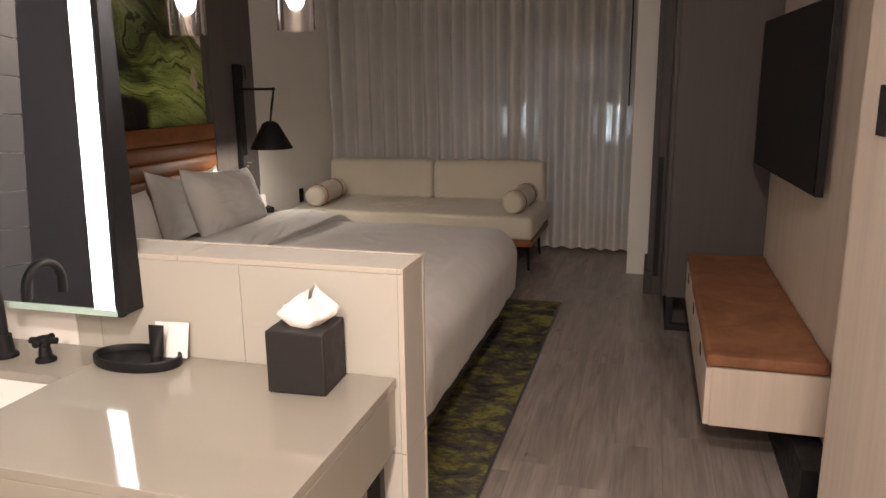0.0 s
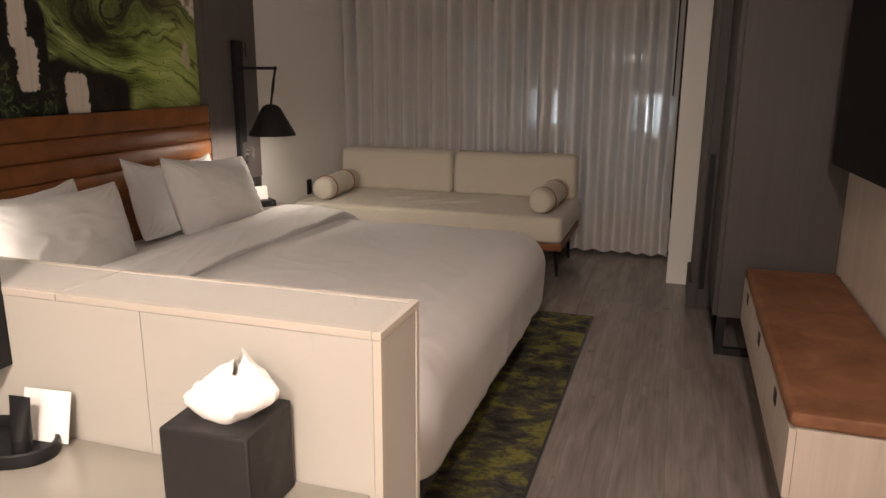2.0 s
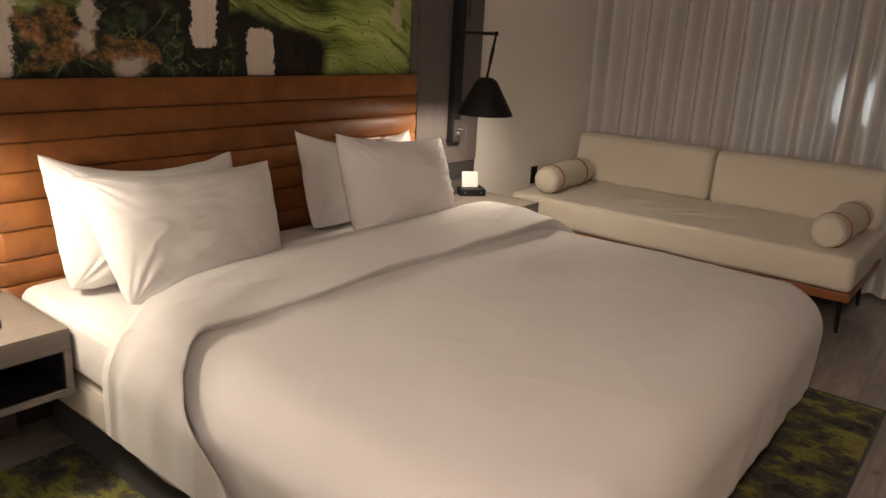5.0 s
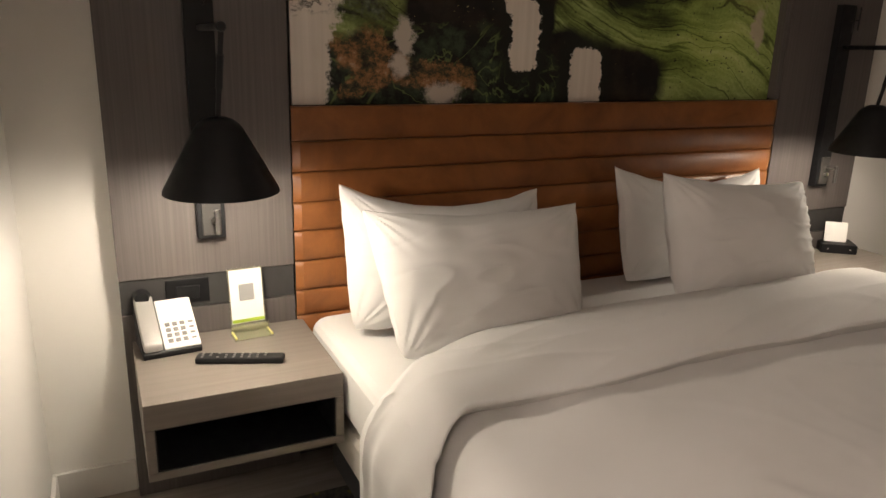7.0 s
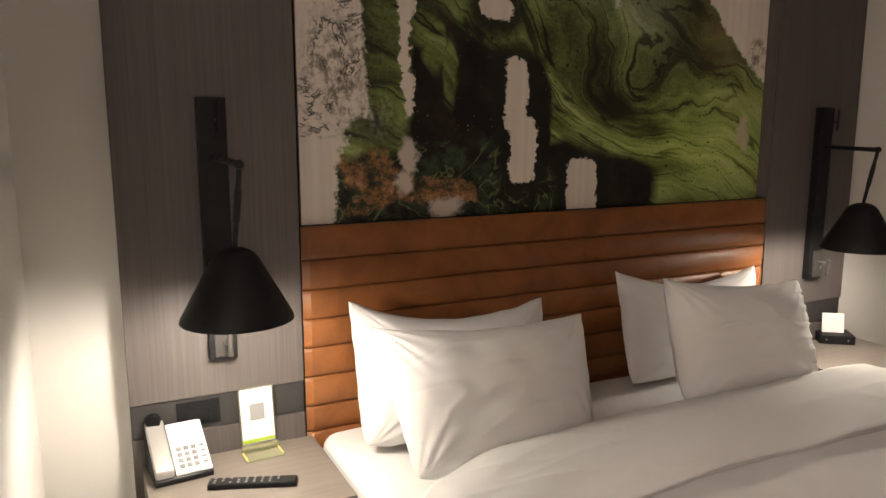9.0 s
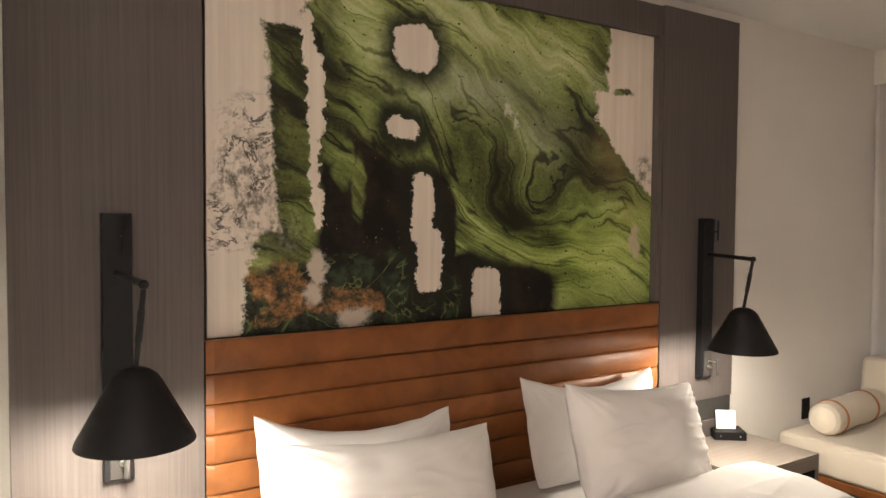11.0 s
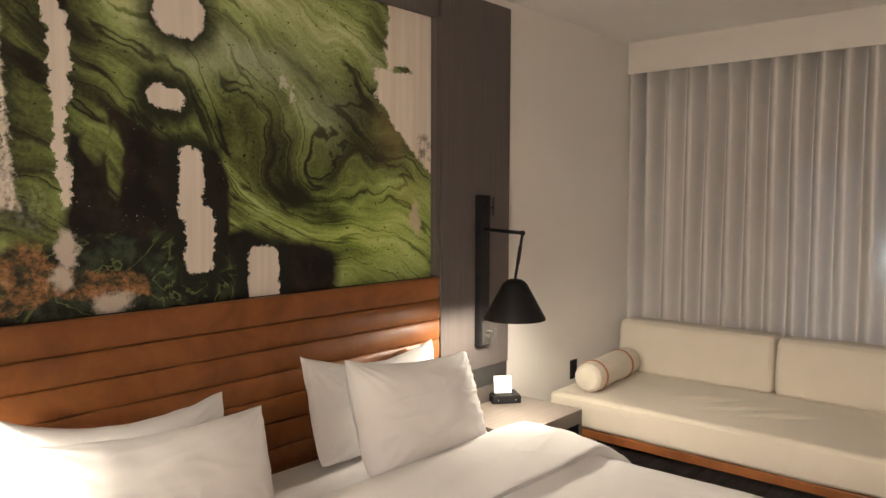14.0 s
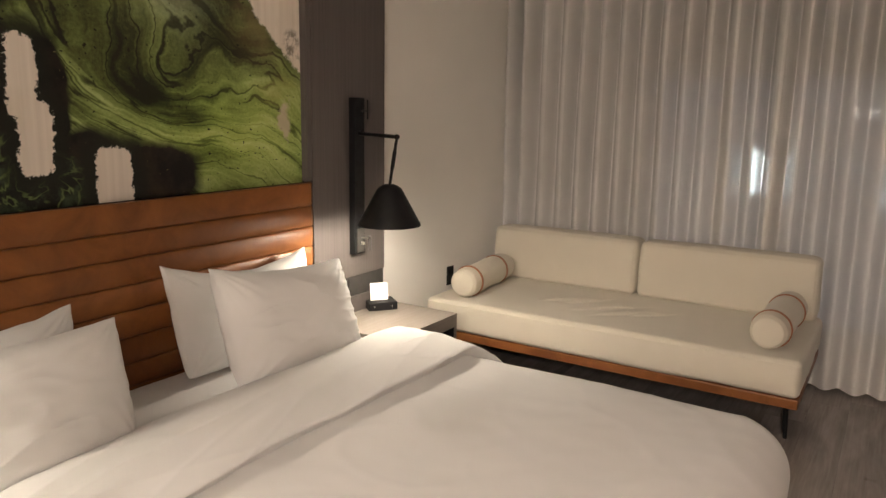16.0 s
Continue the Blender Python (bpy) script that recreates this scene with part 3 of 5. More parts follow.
def build_duvet():
    CX, CY, TOP = -2.12, 3.760, 0.586
    HX, HY, R, RHO, HANG = 1.262, 0.992, 0.155, 0.175, 0.197
    m1 = 0.70
    arc = math.pi * R / 2
    bm = bmesh.new()

    def place(u, v):
        a, b = u, 2 * v - 1
        m = max(abs(a), abs(b), 1e-6)
        qa, qb = a / m, b / m
        if m < m1:
            k = m / m1
            x, y = rounded(qa, qb, (HX - R) * k, (HY - R) * k, (RHO - R) * k)
            drop = 0.0
            hang = 0.0
        else:
            s = (m - m1) / (1 - m1) * (arc + HANG)
            if s < arc:
                th = s / R
                d, drop, hang = R * (1 - math.sin(th)), R * (1 - math.cos(th)), 0.0
            else:
                hang = s - arc
                d, drop = 0.05 * hang, R + hang
            x, y = rounded(qa, qb, HX - d, HY - d, max(RHO - d, 0.02))
        x, y = CX + x, CY + y
        puff = 0.009 * noise.noise((x * 1.5, y * 1.5, 0.3)) + 0.003 * noise.noise((x * 4.5, y * 4.5, 3.3)) + 0.0016 * noise.noise((x * 16, y * 16, 7.7))
        crease = 0.003 * (1 - abs(noise.noise((x * 2.6 + 2, y * 4.2, 1.9)))) ** 14
        tuck = 0.006 * noise.noise((x * 3, y * 8, 4.4)) * math.exp(-((x + 1.93) / 0.16) ** 2) if drop < R else 0.0
        z = TOP - drop + puff * (1 if drop < R else 0.4) + crease + tuck + 0.03 * (1 - m) - 0.03 * max(0, u - 0.62) * (1 if drop == 0 else 0.3)
        if drop > 0.02:
            w = min(1.0, drop / 0.30)
            along = x * 1.0 if abs(qb) > qa else y
            f = noise.noise((along * 7, drop * 5, 5.1)) + 0.6 * noise.noise((along * 19 + drop * 6, drop * 4, 2.2)) * w
            amp = 0.010 * w * (1 - math.exp(-((qa - abs(qb)) / 0.16) ** 2)) * (0.5 + 0.9 * abs(noise.noise((along * 1.3, 4.4, 2))))
            out = Vector((qa if qa > abs(qb) - 0.08 else 0, qb if abs(qb) > qa - 0.08 else 0, 0))
            if out.length > 0:
                out.normalize()
                x += out.x * amp * f
                y += out.y * amp * f
            z += 0.010 * w * noise.noise((along * 2.3, 8.8, 0))
        return (x, y, z)
    sheet(bm, 120, 190, place)
    t = thing("duvet", (CX, CY, TOP), "thick white duvet spread over the bed, its edge turned back", "duvet")
    ob = part("cover", bm, M_PILLOW, t)
    so = ob.modifiers.new("thickness", "SOLIDIFY")
    so.thickness, so.offset = 0.022, -1
    ob.data.shade_smooth()
    # the part that is turned back below the pillows
    bm = bmesh.new()

    def fold(u, v):
        s = (v - 0.5) * 2 * (HY - R + arc + 0.16)
        a, sg = abs(s), (1 if s >= 0 else -1)
        flat = HY - R
        if a < flat:
            pos, drop = a, 0.0
        elif a < flat + arc:
            th = (a - flat) / R
            pos, drop = flat + R * math.sin(th), R * (1 - math.cos(th))
        else:
            pos, drop = HY, R + a - flat - arc
        y = CY + sg * (pos + 0.014 * min(1, drop / 0.1))
        near = max(0.0, min(1.0, (3.15 - y) / 0.38))
        x0 = -2.350 + 0.020 * noise.noise((y * 2.2, 1, 1)) + 0.13 * near * near * (3 - 2 * near)
        x1 = -1.975 + 0.018 * noise.noise((y * 2.0, 5, 1)) + 0.010 * (y - CY) + 0.38 * min(1, drop / 0.3) ** 0.8 * (1 if sg < 0 else 0.35)
        # rolled at both edges
        if u < 0.16:
            th = math.pi * (0.5 - u / 0.16) 
            x, h = x0 + 0.040 - 0.046 * math.cos(th), -0.008 - 0.046 * math.sin(th)
        elif u > 0.90:
            k = (u - 0.90) / 0.10
            x, h = x1 - 0.016 + 0.014 * math.sin(min(1, k * 2) * math.pi / 2) - 0.040 * max(0, k - 0.5) * 2, 0.024 - 0.008 * (1 - math.cos(min(1, k * 2) * math.pi / 2)) - 0.045 * max(0, k - 0.5) * 2
        else:
            k = (u - 0.16) / 0.74
            x, h = (x0 + 0.040) * (1 - k) + (x1 - 0.016) * k, 0.038 - 0.014 * k + 0.014 * math.sin(math.pi * k)
        lift = 0.03 * (1 - min(1.0, 0.7 * pos / flat)) + 0.006 * math.exp(-((y - 4.58) / 0.20) ** 2)
        wr = 0.008 * noise.noise((x * 3, y * 2.2, 2.5)) + 0.006 * noise.noise((x * 13 + y * 2.5, y * 2.5, 5)) + 0.006 * max(0.0, 1 - 5 * abs(noise.noise((x * 8 + y * 2.2, y * 1.2, 3)))) ** 2 * (0.35 + near) + 0.004 * max(0.0, 1 - 6 * abs(noise.noise((x * 5 - y * 1.4, y * 0.9, 8)))) ** 2 + 0.003 * min(1, drop / 0.12) * math.sin(x * 48 + 3 * noise.noise((x * 3, y, 1)))
        z = TOP - drop + h * (1 - 0.5 * min(1.0, drop / R)) + wr + 0.012 + lift
        if drop > 0.05:
            y += sg * (h * min(1, drop / R) * 0.6 + wr)
        return (x, y, z)
    sheet(bm, 90, 230, fold)
    ob = part("turned_edge", bm, M_PILLOW, t, "turned-back upper edge")
    ob.data.shade_smooth()


build_duvet()


def build_pillow(seed, corners, front, back, label, sag=0.03, fans=(0.5, 0.5, 0.5, 0.5), gather=0.0):
    """A stuffed case hung between its four corners (top left, top right, low left, low right), creased towards them."""
    tl, tr, bl, br = (Vector(c) for c in corners)
    out = (tr - tl + br - bl).cross(tl - bl + tr - br).normalized()
    if out.x < 0:
        out = -out
    wide, high = ((tr - tl).length + (br - bl).length) / 2, ((tl - bl).length + (tr - br).length) / 2
    ends = ((-1, 1), (1, 1), (-1, -1), (1, -1))
    bm = bmesh.new()

    def face(side, bulge):
        def place(u, v):
            a, b = 2 * u - 1, 2 * v - 1
            body = max(0.0, 1 - abs(a) ** 3.6) ** 0.52 * max(0.0, 1 - abs(b) ** 3.6) ** 0.52
            a2 = a * (1 - 0.006 * (1 - b * b))
            b2 = b * (1 - 0.030 * (1 - a * a)) - (2 * sag / high * (1 - a * a) * b if b > 0 else 0)
            if b < 0:
                a2, b2 = a2 * (1 - 0.05 * abs(a * b) ** 5), b2 * (1 - 0.08 * abs(a * b) ** 5)
            p = bl.lerp(br, (a2 + 1) / 2).lerp(tl.lerp(tr, (a2 + 1) / 2), (b2 + 1) / 2)
            w = 0.008 * noise.noise((a * 1.6 + seed, b * 1.5, side)) + 0.003 * noise.noise((a * 4 + seed, b * 5, side + 4))
            fold = noise.noise((a * 1.1 + b * 0.8 + seed * 3, b * 2.2 - a * 1.0, side + 9))
            w += 0.0022 * max(0.0, 1 - abs(fold) * 6) ** 2 * body
            for (ea, eb), k in zip(ends, fans):
                da, db = (a - ea) * wide / 2, (b - eb) * high / 2
                r, th = math.hypot(da, db), math.atan2(abs(db), abs(da) + 1e-6)
                s = math.sin(th * 19 + 2.2 * noise.noise((th * 3, r * 7, seed + ea * 2 + eb)) + seed)
                w += k * 0.0042 * s * math.exp(-((r - 0.06) / 0.085) ** 2) * min(1.0, body * 2.5)
            g = gather * (noise.noise((b * 9.0, seed, 2.0)) + 0.6 * noise.noise((b * 21.0, seed, 7.0)))
            w += 0.022 * g * math.exp(-(1 - a) / 0.16) * min(1.0, body * 2)
            p = p + (br - bl).normalized() * (0.016 * g * max(0.0, a) ** 6 + 0.004 * noise.noise((b * 5, seed, 1)) * abs(a) ** 8)
            p = p + (tl - bl).normalized() * 0.004 * noise.noise((a * 5, seed, 2)) * abs(b) ** 8
            return p + out * (side * bulge * body + w * (0.25 + body) + 0.010 * noise.noise((a * 1.4 + seed, b * 1.4, 11)))
        return place
    sheet(bm, 100, 76, face(1, front))
    sheet(bm, 100, 76, face(-1, back))
    bmesh.ops.remove_doubles(bm, verts=[v for v in bm.verts if v.is_boundary], dist=0.004)
    ob = part("pillow", bm, M_PILLOW, None)
    ob.data.shade_smooth()
    return tagged(ob, label, "pillow", "pillows on the bed")


build_pillow(1.0, ((-2.787, 2.874, 0.964), (-2.680, 3.492, 0.934), (-2.630, 2.858, 0.550), (-2.610, 3.440, 0.555)), 0.095, 0.070, "plump white pillow upright against the leather headboard", 0.055, (0.6, 0.5, 1.0, 0.3))
build_pillow(2.3, ((-2.640, 2.895, 0.918), (-2.466, 3.490, 0.932), (-2.350, 2.900, 0.568), (-2.370, 3.478, 0.568)), 0.085, 0.085, "white pillow leaning on another, creased at its lower corner", 0.022, (0.8, 0.5, 0.75, 0.9))
build_pillow(3.7, ((-2.752, 3.848, 0.976), (-2.809, 4.609, 0.922), (-2.690, 3.884, 0.556), (-2.745, 4.560, 0.556)), 0.070, 0.055, "plump white pillow upright against the leather headboard", 0.055, (0.6, 0.5, 0.9, 0.4))
build_pillow(5.1, ((-2.565, 3.894, 0.983), (-2.511, 4.482, 0.930), (-2.440, 3.892, 0.575), (-2.370, 4.450, 0.572)), 0.090, 0.080, "white pillow leaning on another, gathered along one side", 0.020, (0.6, 0.7, 0.5, 0.6), 0.42)

# ---- nightstands ----


def build_nightstand(y0, y1, label):
    t = thing("nightstand", (PX, (y0 + y1) / 2, 0.307), label, "nightstand", "nightstands beside the bed")
    x0, x1 = PX + 0.001, -2.475
    slab("top", x0, y0, 0.447, x1, y1, 0.515, M_NIGHT, t)
    slab("bottom", x0, y0, 0.307, x1, y1, 0.328, M_NIGHT, t)
    slab("side_panel", x0, y0, 0.3285, x1, y0 + 0.022, 0.4465, M_NIGHT, t)
    slab("side_panel", x0, y1 - 0.022, 0.3285, x1, y1, 0.4465, M_NIGHT, t)
    # black back and thin sheets stand in for shade inside the open shelf
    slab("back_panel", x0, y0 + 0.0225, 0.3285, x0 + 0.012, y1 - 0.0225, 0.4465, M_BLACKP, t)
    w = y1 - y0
    slab("shade_sheet", x0 + 0.0125, y0 + 0.0225, 0.3285, x1 - 0.004, y1 - 0.0225, 0.3315, M_BLACKP, t, 0, "black sheet standing in for shade inside the shelf")
    slab("shade_sheet", x0 + 0.0125, y0 + 0.0225, 0.4435, x1 - 0.004, y1 - 0.0225, 0.4465, M_BLACKP, t, 0, "black sheet standing in for shade inside the shelf")
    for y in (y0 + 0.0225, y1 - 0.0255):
        slab("shade_sheet", x0 + 0.0125, y, 0.332, x1 - 0.004, y + 0.003, 0.443, M_BLACKP, t, 0, "black sheet standing in for shade inside the shelf")
    return t


build_nightstand(2.283, 2.783, "wall-hung grey oak nightstand with an open shelf")
build_nightstand(4.800, 5.340, "wall-hung grey oak nightstand with an open shelf")

# ---- bedside lamps ----
M_DGREY = base("dark grey metal", (0.10, 0.095, 0.09), 0.35, 0.6)[0]
M_SHADEIN = base("white lamp inside", (0.85, 0.83, 0.78), 0.5)[0]


def build_wall_lamp(py, kx, ky, sx, sy, label):
    """A back plate on the panel, a swing arm, a drop rod and a cone shade."""
    t = thing("wall_lamp", (PX, py, 0.81), label, "wall lamp", "lamps beside the bed")
    slab("back_plate", PX + 0.001, py - 0.039, 0.812, PX + 0.034, py + 0.039, 1.558, M_BLACK, t, 0.003)
    for k, x in enumerate((0.052, 0.074)):
        part("stand_off_pin", rod(bmesh.new(), (PX + x, py + 0.010, 1.448 + 0.010 * k), (PX + x, py + 0.010, 1.548), 0.0035, seg=10), M_BLACK, t)
    part("pin_bracket", box(bmesh.new(), PX + 0.0345, py + 0.006, 1.494, PX + 0.076, py + 0.014, 1.500, 0.001), M_BLACK, t)
    slab("switch_plate", PX + 0.0345, py - 0.026, 0.822, PX + 0.042, py + 0.026, 0.940, M_DGREY, t, 0.003, "grey metal switch plate")
    part("switch_knob", rod(bmesh.new(), (PX + 0.042, py + 0.006, 0.866), (PX + 0.054, py + 0.006, 0.866), 0.008), M_STEEL, t)
    part("switch_lever", rod(bmesh.new(), (PX + 0.042, py + 0.010, 0.892), (PX + 0.088, py + 0.010, 0.892), 0.004, seg=12), M_STEEL, t)
    part("switch_bar", rod(bmesh.new(), (PX + 0.088, py + 0.010, 0.836), (PX + 0.088, py + 0.010, 0.906), 0.0075, seg=14), M_DGREY, t, "dark metal switch bar")
    bm = rod(bmesh.new(), (PX + 0.034, py, 1.392), (kx, ky, 1.392), 0.0085, seg=14)
    bmesh.ops.create_uvsphere(bm, u_segments=14, v_segments=8, radius=0.012, matrix=Matrix.Translation((kx, ky, 1.392)))
    part("arm", bm, M_BLACK, t)
    bm = rod(bmesh.new(), (sx, sy, 1.182), (kx, ky, 1.392), 0.0065, seg=12)
    top, low = Vector((kx, ky, 1.392)), Vector((sx, sy, 1.182))
    rod(bm, low.lerp(top, 0.35), low.lerp(top, 0.72), 0.0085, seg=12)
    part("drop_rod", bm, M_BLACK, t)
    bm = bmesh.new()
    lathe(bm, [(0.0, 0.178), (0.020, 0.178), (0.034, 0.173), (0.048, 0.163), (0.055, 0.155), (0.135, 0.009), (0.137, 0.0), (0.1345, 0.0), (0.131, 0.009), (0.052, 0.151), (0.0, 0.158)], (sx, sy, 1.010), 56)
    part("shade", bm, M_BLACK, t, "matt black cone shade")
    bm = bmesh.new()
    lathe(bm, [(0.0, 0.152), (0.047, 0.148), (0.1265, 0.010), (0.127, 0.010), (0.048, 0.1495)], (sx, sy, 1.009), 48)
    part("shade_lining", bm, M_SHADEIN, t)
    return t


build_wall_lamp(2.520, -2.480, 2.516, -2.550, 2.508, "black swing-arm wall lamp with a cone shade, lit")
build_wall_lamp(5.060, -2.500, 4.855, -2.545, 4.865, "black swing-arm wall lamp with a cone shade, lit")
# ---- sofa under the window ----


def cushion(bm, x0, y0, z0, x1, y1, z1, r, n=(40, 20, 10), wob=0.006, seed=0.0, crease=None):
    """A soft rounded block."""
    hx, hy, hz = (x1 - x0) / 2, (y1 - y0) / 2, (z1 - z0) / 2
    c = Vector(((x0 + x1) / 2, (y0 + y1) / 2, (z0 + z1) / 2))
    bmesh.ops.create_cube(bm, size=2)
    for k, cuts in enumerate(n):
        es = [e for e in bm.edges if abs(abs((e.verts[0].co - e.verts[1].co)[k])) > 1e-4 and all(abs((e.verts[0].co - e.verts[1].co)[j]) < 1e-4 for j in range(3) if j != k) and e.verts[0].index >= -1]
        bmesh.ops.subdivide_edges(bm, edges=es, cuts=cuts, use_grid_fill=True)
    for v in bm.verts:
        p = Vector((v.co.x * hx, v.co.y * hy, v.co.z * hz))
        q = Vector((max(-hx + r, min(hx - r, p.x)), max(-hy + r, min(hy - r, p.y)), max(-hz + r, min(hz - r, p.z))))
        d = p - q
        if d.length > 1e-6:
            p = q + d.normalized() * r * min(1.0, max(abs(d.x), abs(d.y), abs(d.z)) / r)
        wpos = p + c
        nrm = Vector((v.co.x ** 5, v.co.y ** 5, v.co.z ** 5))
        if nrm.length > 0:
            nrm.normalize()
        s = wob * noise.noise(wpos * 3.2 + Vector((seed, 0, 0))) + wob * 0.5 * noise.noise(wpos * 8 + Vector((0, seed, 0)))
        if crease:
            s += crease(wpos)
        v.co = wpos + nrm * s
    return bm


def sofa_creases(p):
    if p.z < 0.40:
        return 0.0
    s = 0.0
    for cx, cy, tilt, long in ((-2.24, 6.10, 0.9, 0.08), (-2.13, 6.14, 0.8, 0.10), (-1.98, 6.06, 1.1, 0.11), (-1.86, 6.02, 1.0, 0.10), (-1.74, 6.08, 1.2, 0.07)):
        dx, dy = p.x - cx - tilt * (p.y - cy), p.y - cy
        s += math.exp(-(dy / long) ** 2) * (0.010 * math.exp(-(dx / 0.015) ** 2) - 0.012 * math.exp(-((dx - 0.028) / 0.016) ** 2))
    return s


def build_sofa():
    t = thing("sofa", (-1.93, 6.1, 0), "cream upholstered daybed sofa with a tan rail", "sofa")
    part("seat_cushion", cushion(bmesh.new(), -2.905, 5.700, 0.282, -0.945, 6.600, 0.458, 0.035, (190, 120, 8), 0.004, 1.0, sofa_creases), M_SOFA, t)
    for x0, x1, s in ((-2.880, -1.930, 2.0), (-1.922, -0.972, 5.0)):
        bm = cushion(bmesh.new(), x0, 6.44, 0.452, x1, 6.62, 0.780, 0.040, (36, 8, 14), 0.005, s)
        for v in bm.verts:
            v.co.y += 0.10 * (v.co.z - 0.45)
        part("back_cushion", bm, M_SOFA, t)
    slab("front_rail", -2.900, 5.716, 0.234, -0.950, 5.745, 0.281, M_LEATHER, t, 0.005, "tan leather front rail")
    slab("end_rail", -0.979, 5.7455, 0.234, -0.950, 6.590, 0.281, M_LEATHER, t, 0.005)
    slab("seat_base", -2.890, 5.7455, 0.236, -0.980, 6.590, 0.281, M_BASE, t, 0.004)
    # black under-frame joins the legs and also stands for shade below the rail
    slab("under_frame", -2.840, 5.88, 0.195, -1.010, 6.55, 0.2355, M_BLACK, t, 0.004)
    for x, y in ((-1.020, 5.935), (-2.82, 5.935), (-1.020, 6.50), (-2.82, 6.50)):
        part("leg", rod(bmesh.new(), (x + 0.012 * (1 if x > -2 else -1), y + 0.015, 0.0), (x, y, 0.196), 0.010, 0.014), M_BLACK, t)
    return t


build_sofa()


def build_bolster(a, b, r, label):
    t = thing("bolster", (a[0], a[1], a[2] - r), label, "cushion", "bolsters on the sofa")
    a, b = Vector(a), Vector(b)
    L = (b - a).length
    m = Matrix.Translation(a) @ (b - a).to_track_quat("Z", "Y").to_matrix().to_4x4()
    prof = [(0, 0.0), (r * 0.45, 0.003), (r * 0.78, 0.013), (r * 0.95, 0.032), (r, 0.06)] + [(r * (1 + 0.015 * math.sin(k * 1.3)), 0.06 + (L - 0.12) * k / 8) for k in range(1, 8)]
    prof += [(r, L - 0.06), (r * 0.95, L - 0.032), (r * 0.78, L - 0.013), (r * 0.45, L - 0.003), (0, L)]
    bm = lathe(bmesh.new(), prof, seg=40)
    for v in bm.verts:
        k = 0.006 * noise.noise(v.co * 9 + a)
        v.co += Vector((v.co.x, v.co.y, 0)).normalized() * k if v.co.to_2d().length > 0.01 else Vector()
    bmesh.ops.transform(bm, matrix=m, verts=bm.verts)
    part("body", bm, M_SOFA, t)
    for z in (0.100, L - 0.16):
        bm = lathe(bmesh.new(), [(r + 0.001, z - 0.008), (r + 0.0065, z - 0.007), (r + 0.0065, z + 0.007), (r + 0.001, z + 0.008)], seg=40)
        bmesh.ops.transform(bm, matrix=m, verts=bm.verts)
        part("strap", bm, M_STRIPE, t, "brown leather band")
    return t


build_bolster((-2.710, 5.775, 0.543), (-2.765, 6.400, 0.543), 0.084, "round cream bolster with two brown leather bands")
build_bolster((-1.110, 5.775, 0.543), (-1.085, 6.400, 0.543), 0.084, "round cream bolster with two brown leather bands")

# ---- curtain, window and what is outside ----


def curtain_material():
    mat, b = base("sheer grey curtain", (0.50, 0.47, 0.43), 0.9, spec=0.1)
    n, l = nodes_of(mat)
    v = coords(mat)
    col = ramp(mat, noise_tex(mat, v, 2.0, 3), [(0.3, (0.72, 0.70, 0.675)), (0.7, (0.80, 0.78, 0.755))])
    l.new(col, b.inputs["Base Color"])
    th = n.new("ShaderNodeMapping")
    th.inputs["Scale"].default_value = (900, 900, 300)
    l.new(v, th.inputs["Vector"])
    bump(mat, b, noise_tex(mat, th.outputs[0], 1.0, 2), 0.15, 0.001)
    tr, tl, m1, m2 = n.new("ShaderNodeBsdfRefraction"), n.new("ShaderNodeBsdfTranslucent"), n.new("ShaderNodeMixShader"), n.new("ShaderNodeMixShader")
    l.new(col, tl.inputs["Color"])
    m1.inputs[0].default_value = 0.08
    l.new(b.outputs[0], m1.inputs[1])
    l.new(tl.outputs[0], m1.inputs[2])
    m2.inputs[0].default_value = 0.10
    tr.inputs["Roughness"].default_value, tr.inputs["IOR"].default_value = 0.6, 1.02
    l.new(m1.outputs[0], m2.inputs[1])
    l.new(tr.outputs[0], m2.inputs[2])
    l.new(m2.outputs[0], n["Material Output"].inputs["Surface"])
    return mat


def build_curtain():
    mat = curtain_material()
    t = thing("curtain", (-1.62, 6.76, 0), "closed pleated sheer grey curtain reaching the floor", "curtain")
    for x0, x1, off, seed in ((-2.959, -1.22, 0.0, 0.0), (-1.30, -0.292, 0.045, 7.0)):
        bm = bmesh.new()
        nx = int((x1 - x0) * 170)

        def place(u, v, x0=x0, x1=x1, off=off, seed=seed):
            x = x0 + (x1 - x0) * u
            z = 0.022 + 2.378 * v
            ph = 2 * math.pi * x / 0.126 + 2.2 * noise.noise((x * 2.3, seed, 1.0)) + 0.55 * noise.noise((x * 3, z * 0.8, seed + 3))
            amp = (0.064 + 0.028 * noise.noise((x * 4.0, seed, 8))) * (1.0 - 0.45 * (1 - v))
            y = 6.765 - off + amp * (math.sin(ph) + 0.10 * math.sin(2 * ph + 0.7)) + 0.012 * (1 - v) * noise.noise((x * 5, z, 2 + seed))
            z += 0.012 * (1 - v) ** 6 * noise.noise((x * 4, 0, seed))
            return (x + 0.010 * math.cos(ph) * (0.6 + 0.4 * v), y, z)
        sheet(bm, nx, 26, place)
        ob = part("curtain_panel", bm, mat, t)
        ob.data.shade_smooth()
    slab("track", -2.95, 6.735, 2.40, -0.285, 6.775, 2.424, M_TRIM, t, 0.002)
    part("wand", rod(bmesh.new(), (-0.335, 6.655, 1.22), (-0.335, 6.712, 2.40), 0.006, seg=10), M_BLACKP, t, "thin black draw wand")
    return t


build_curtain()
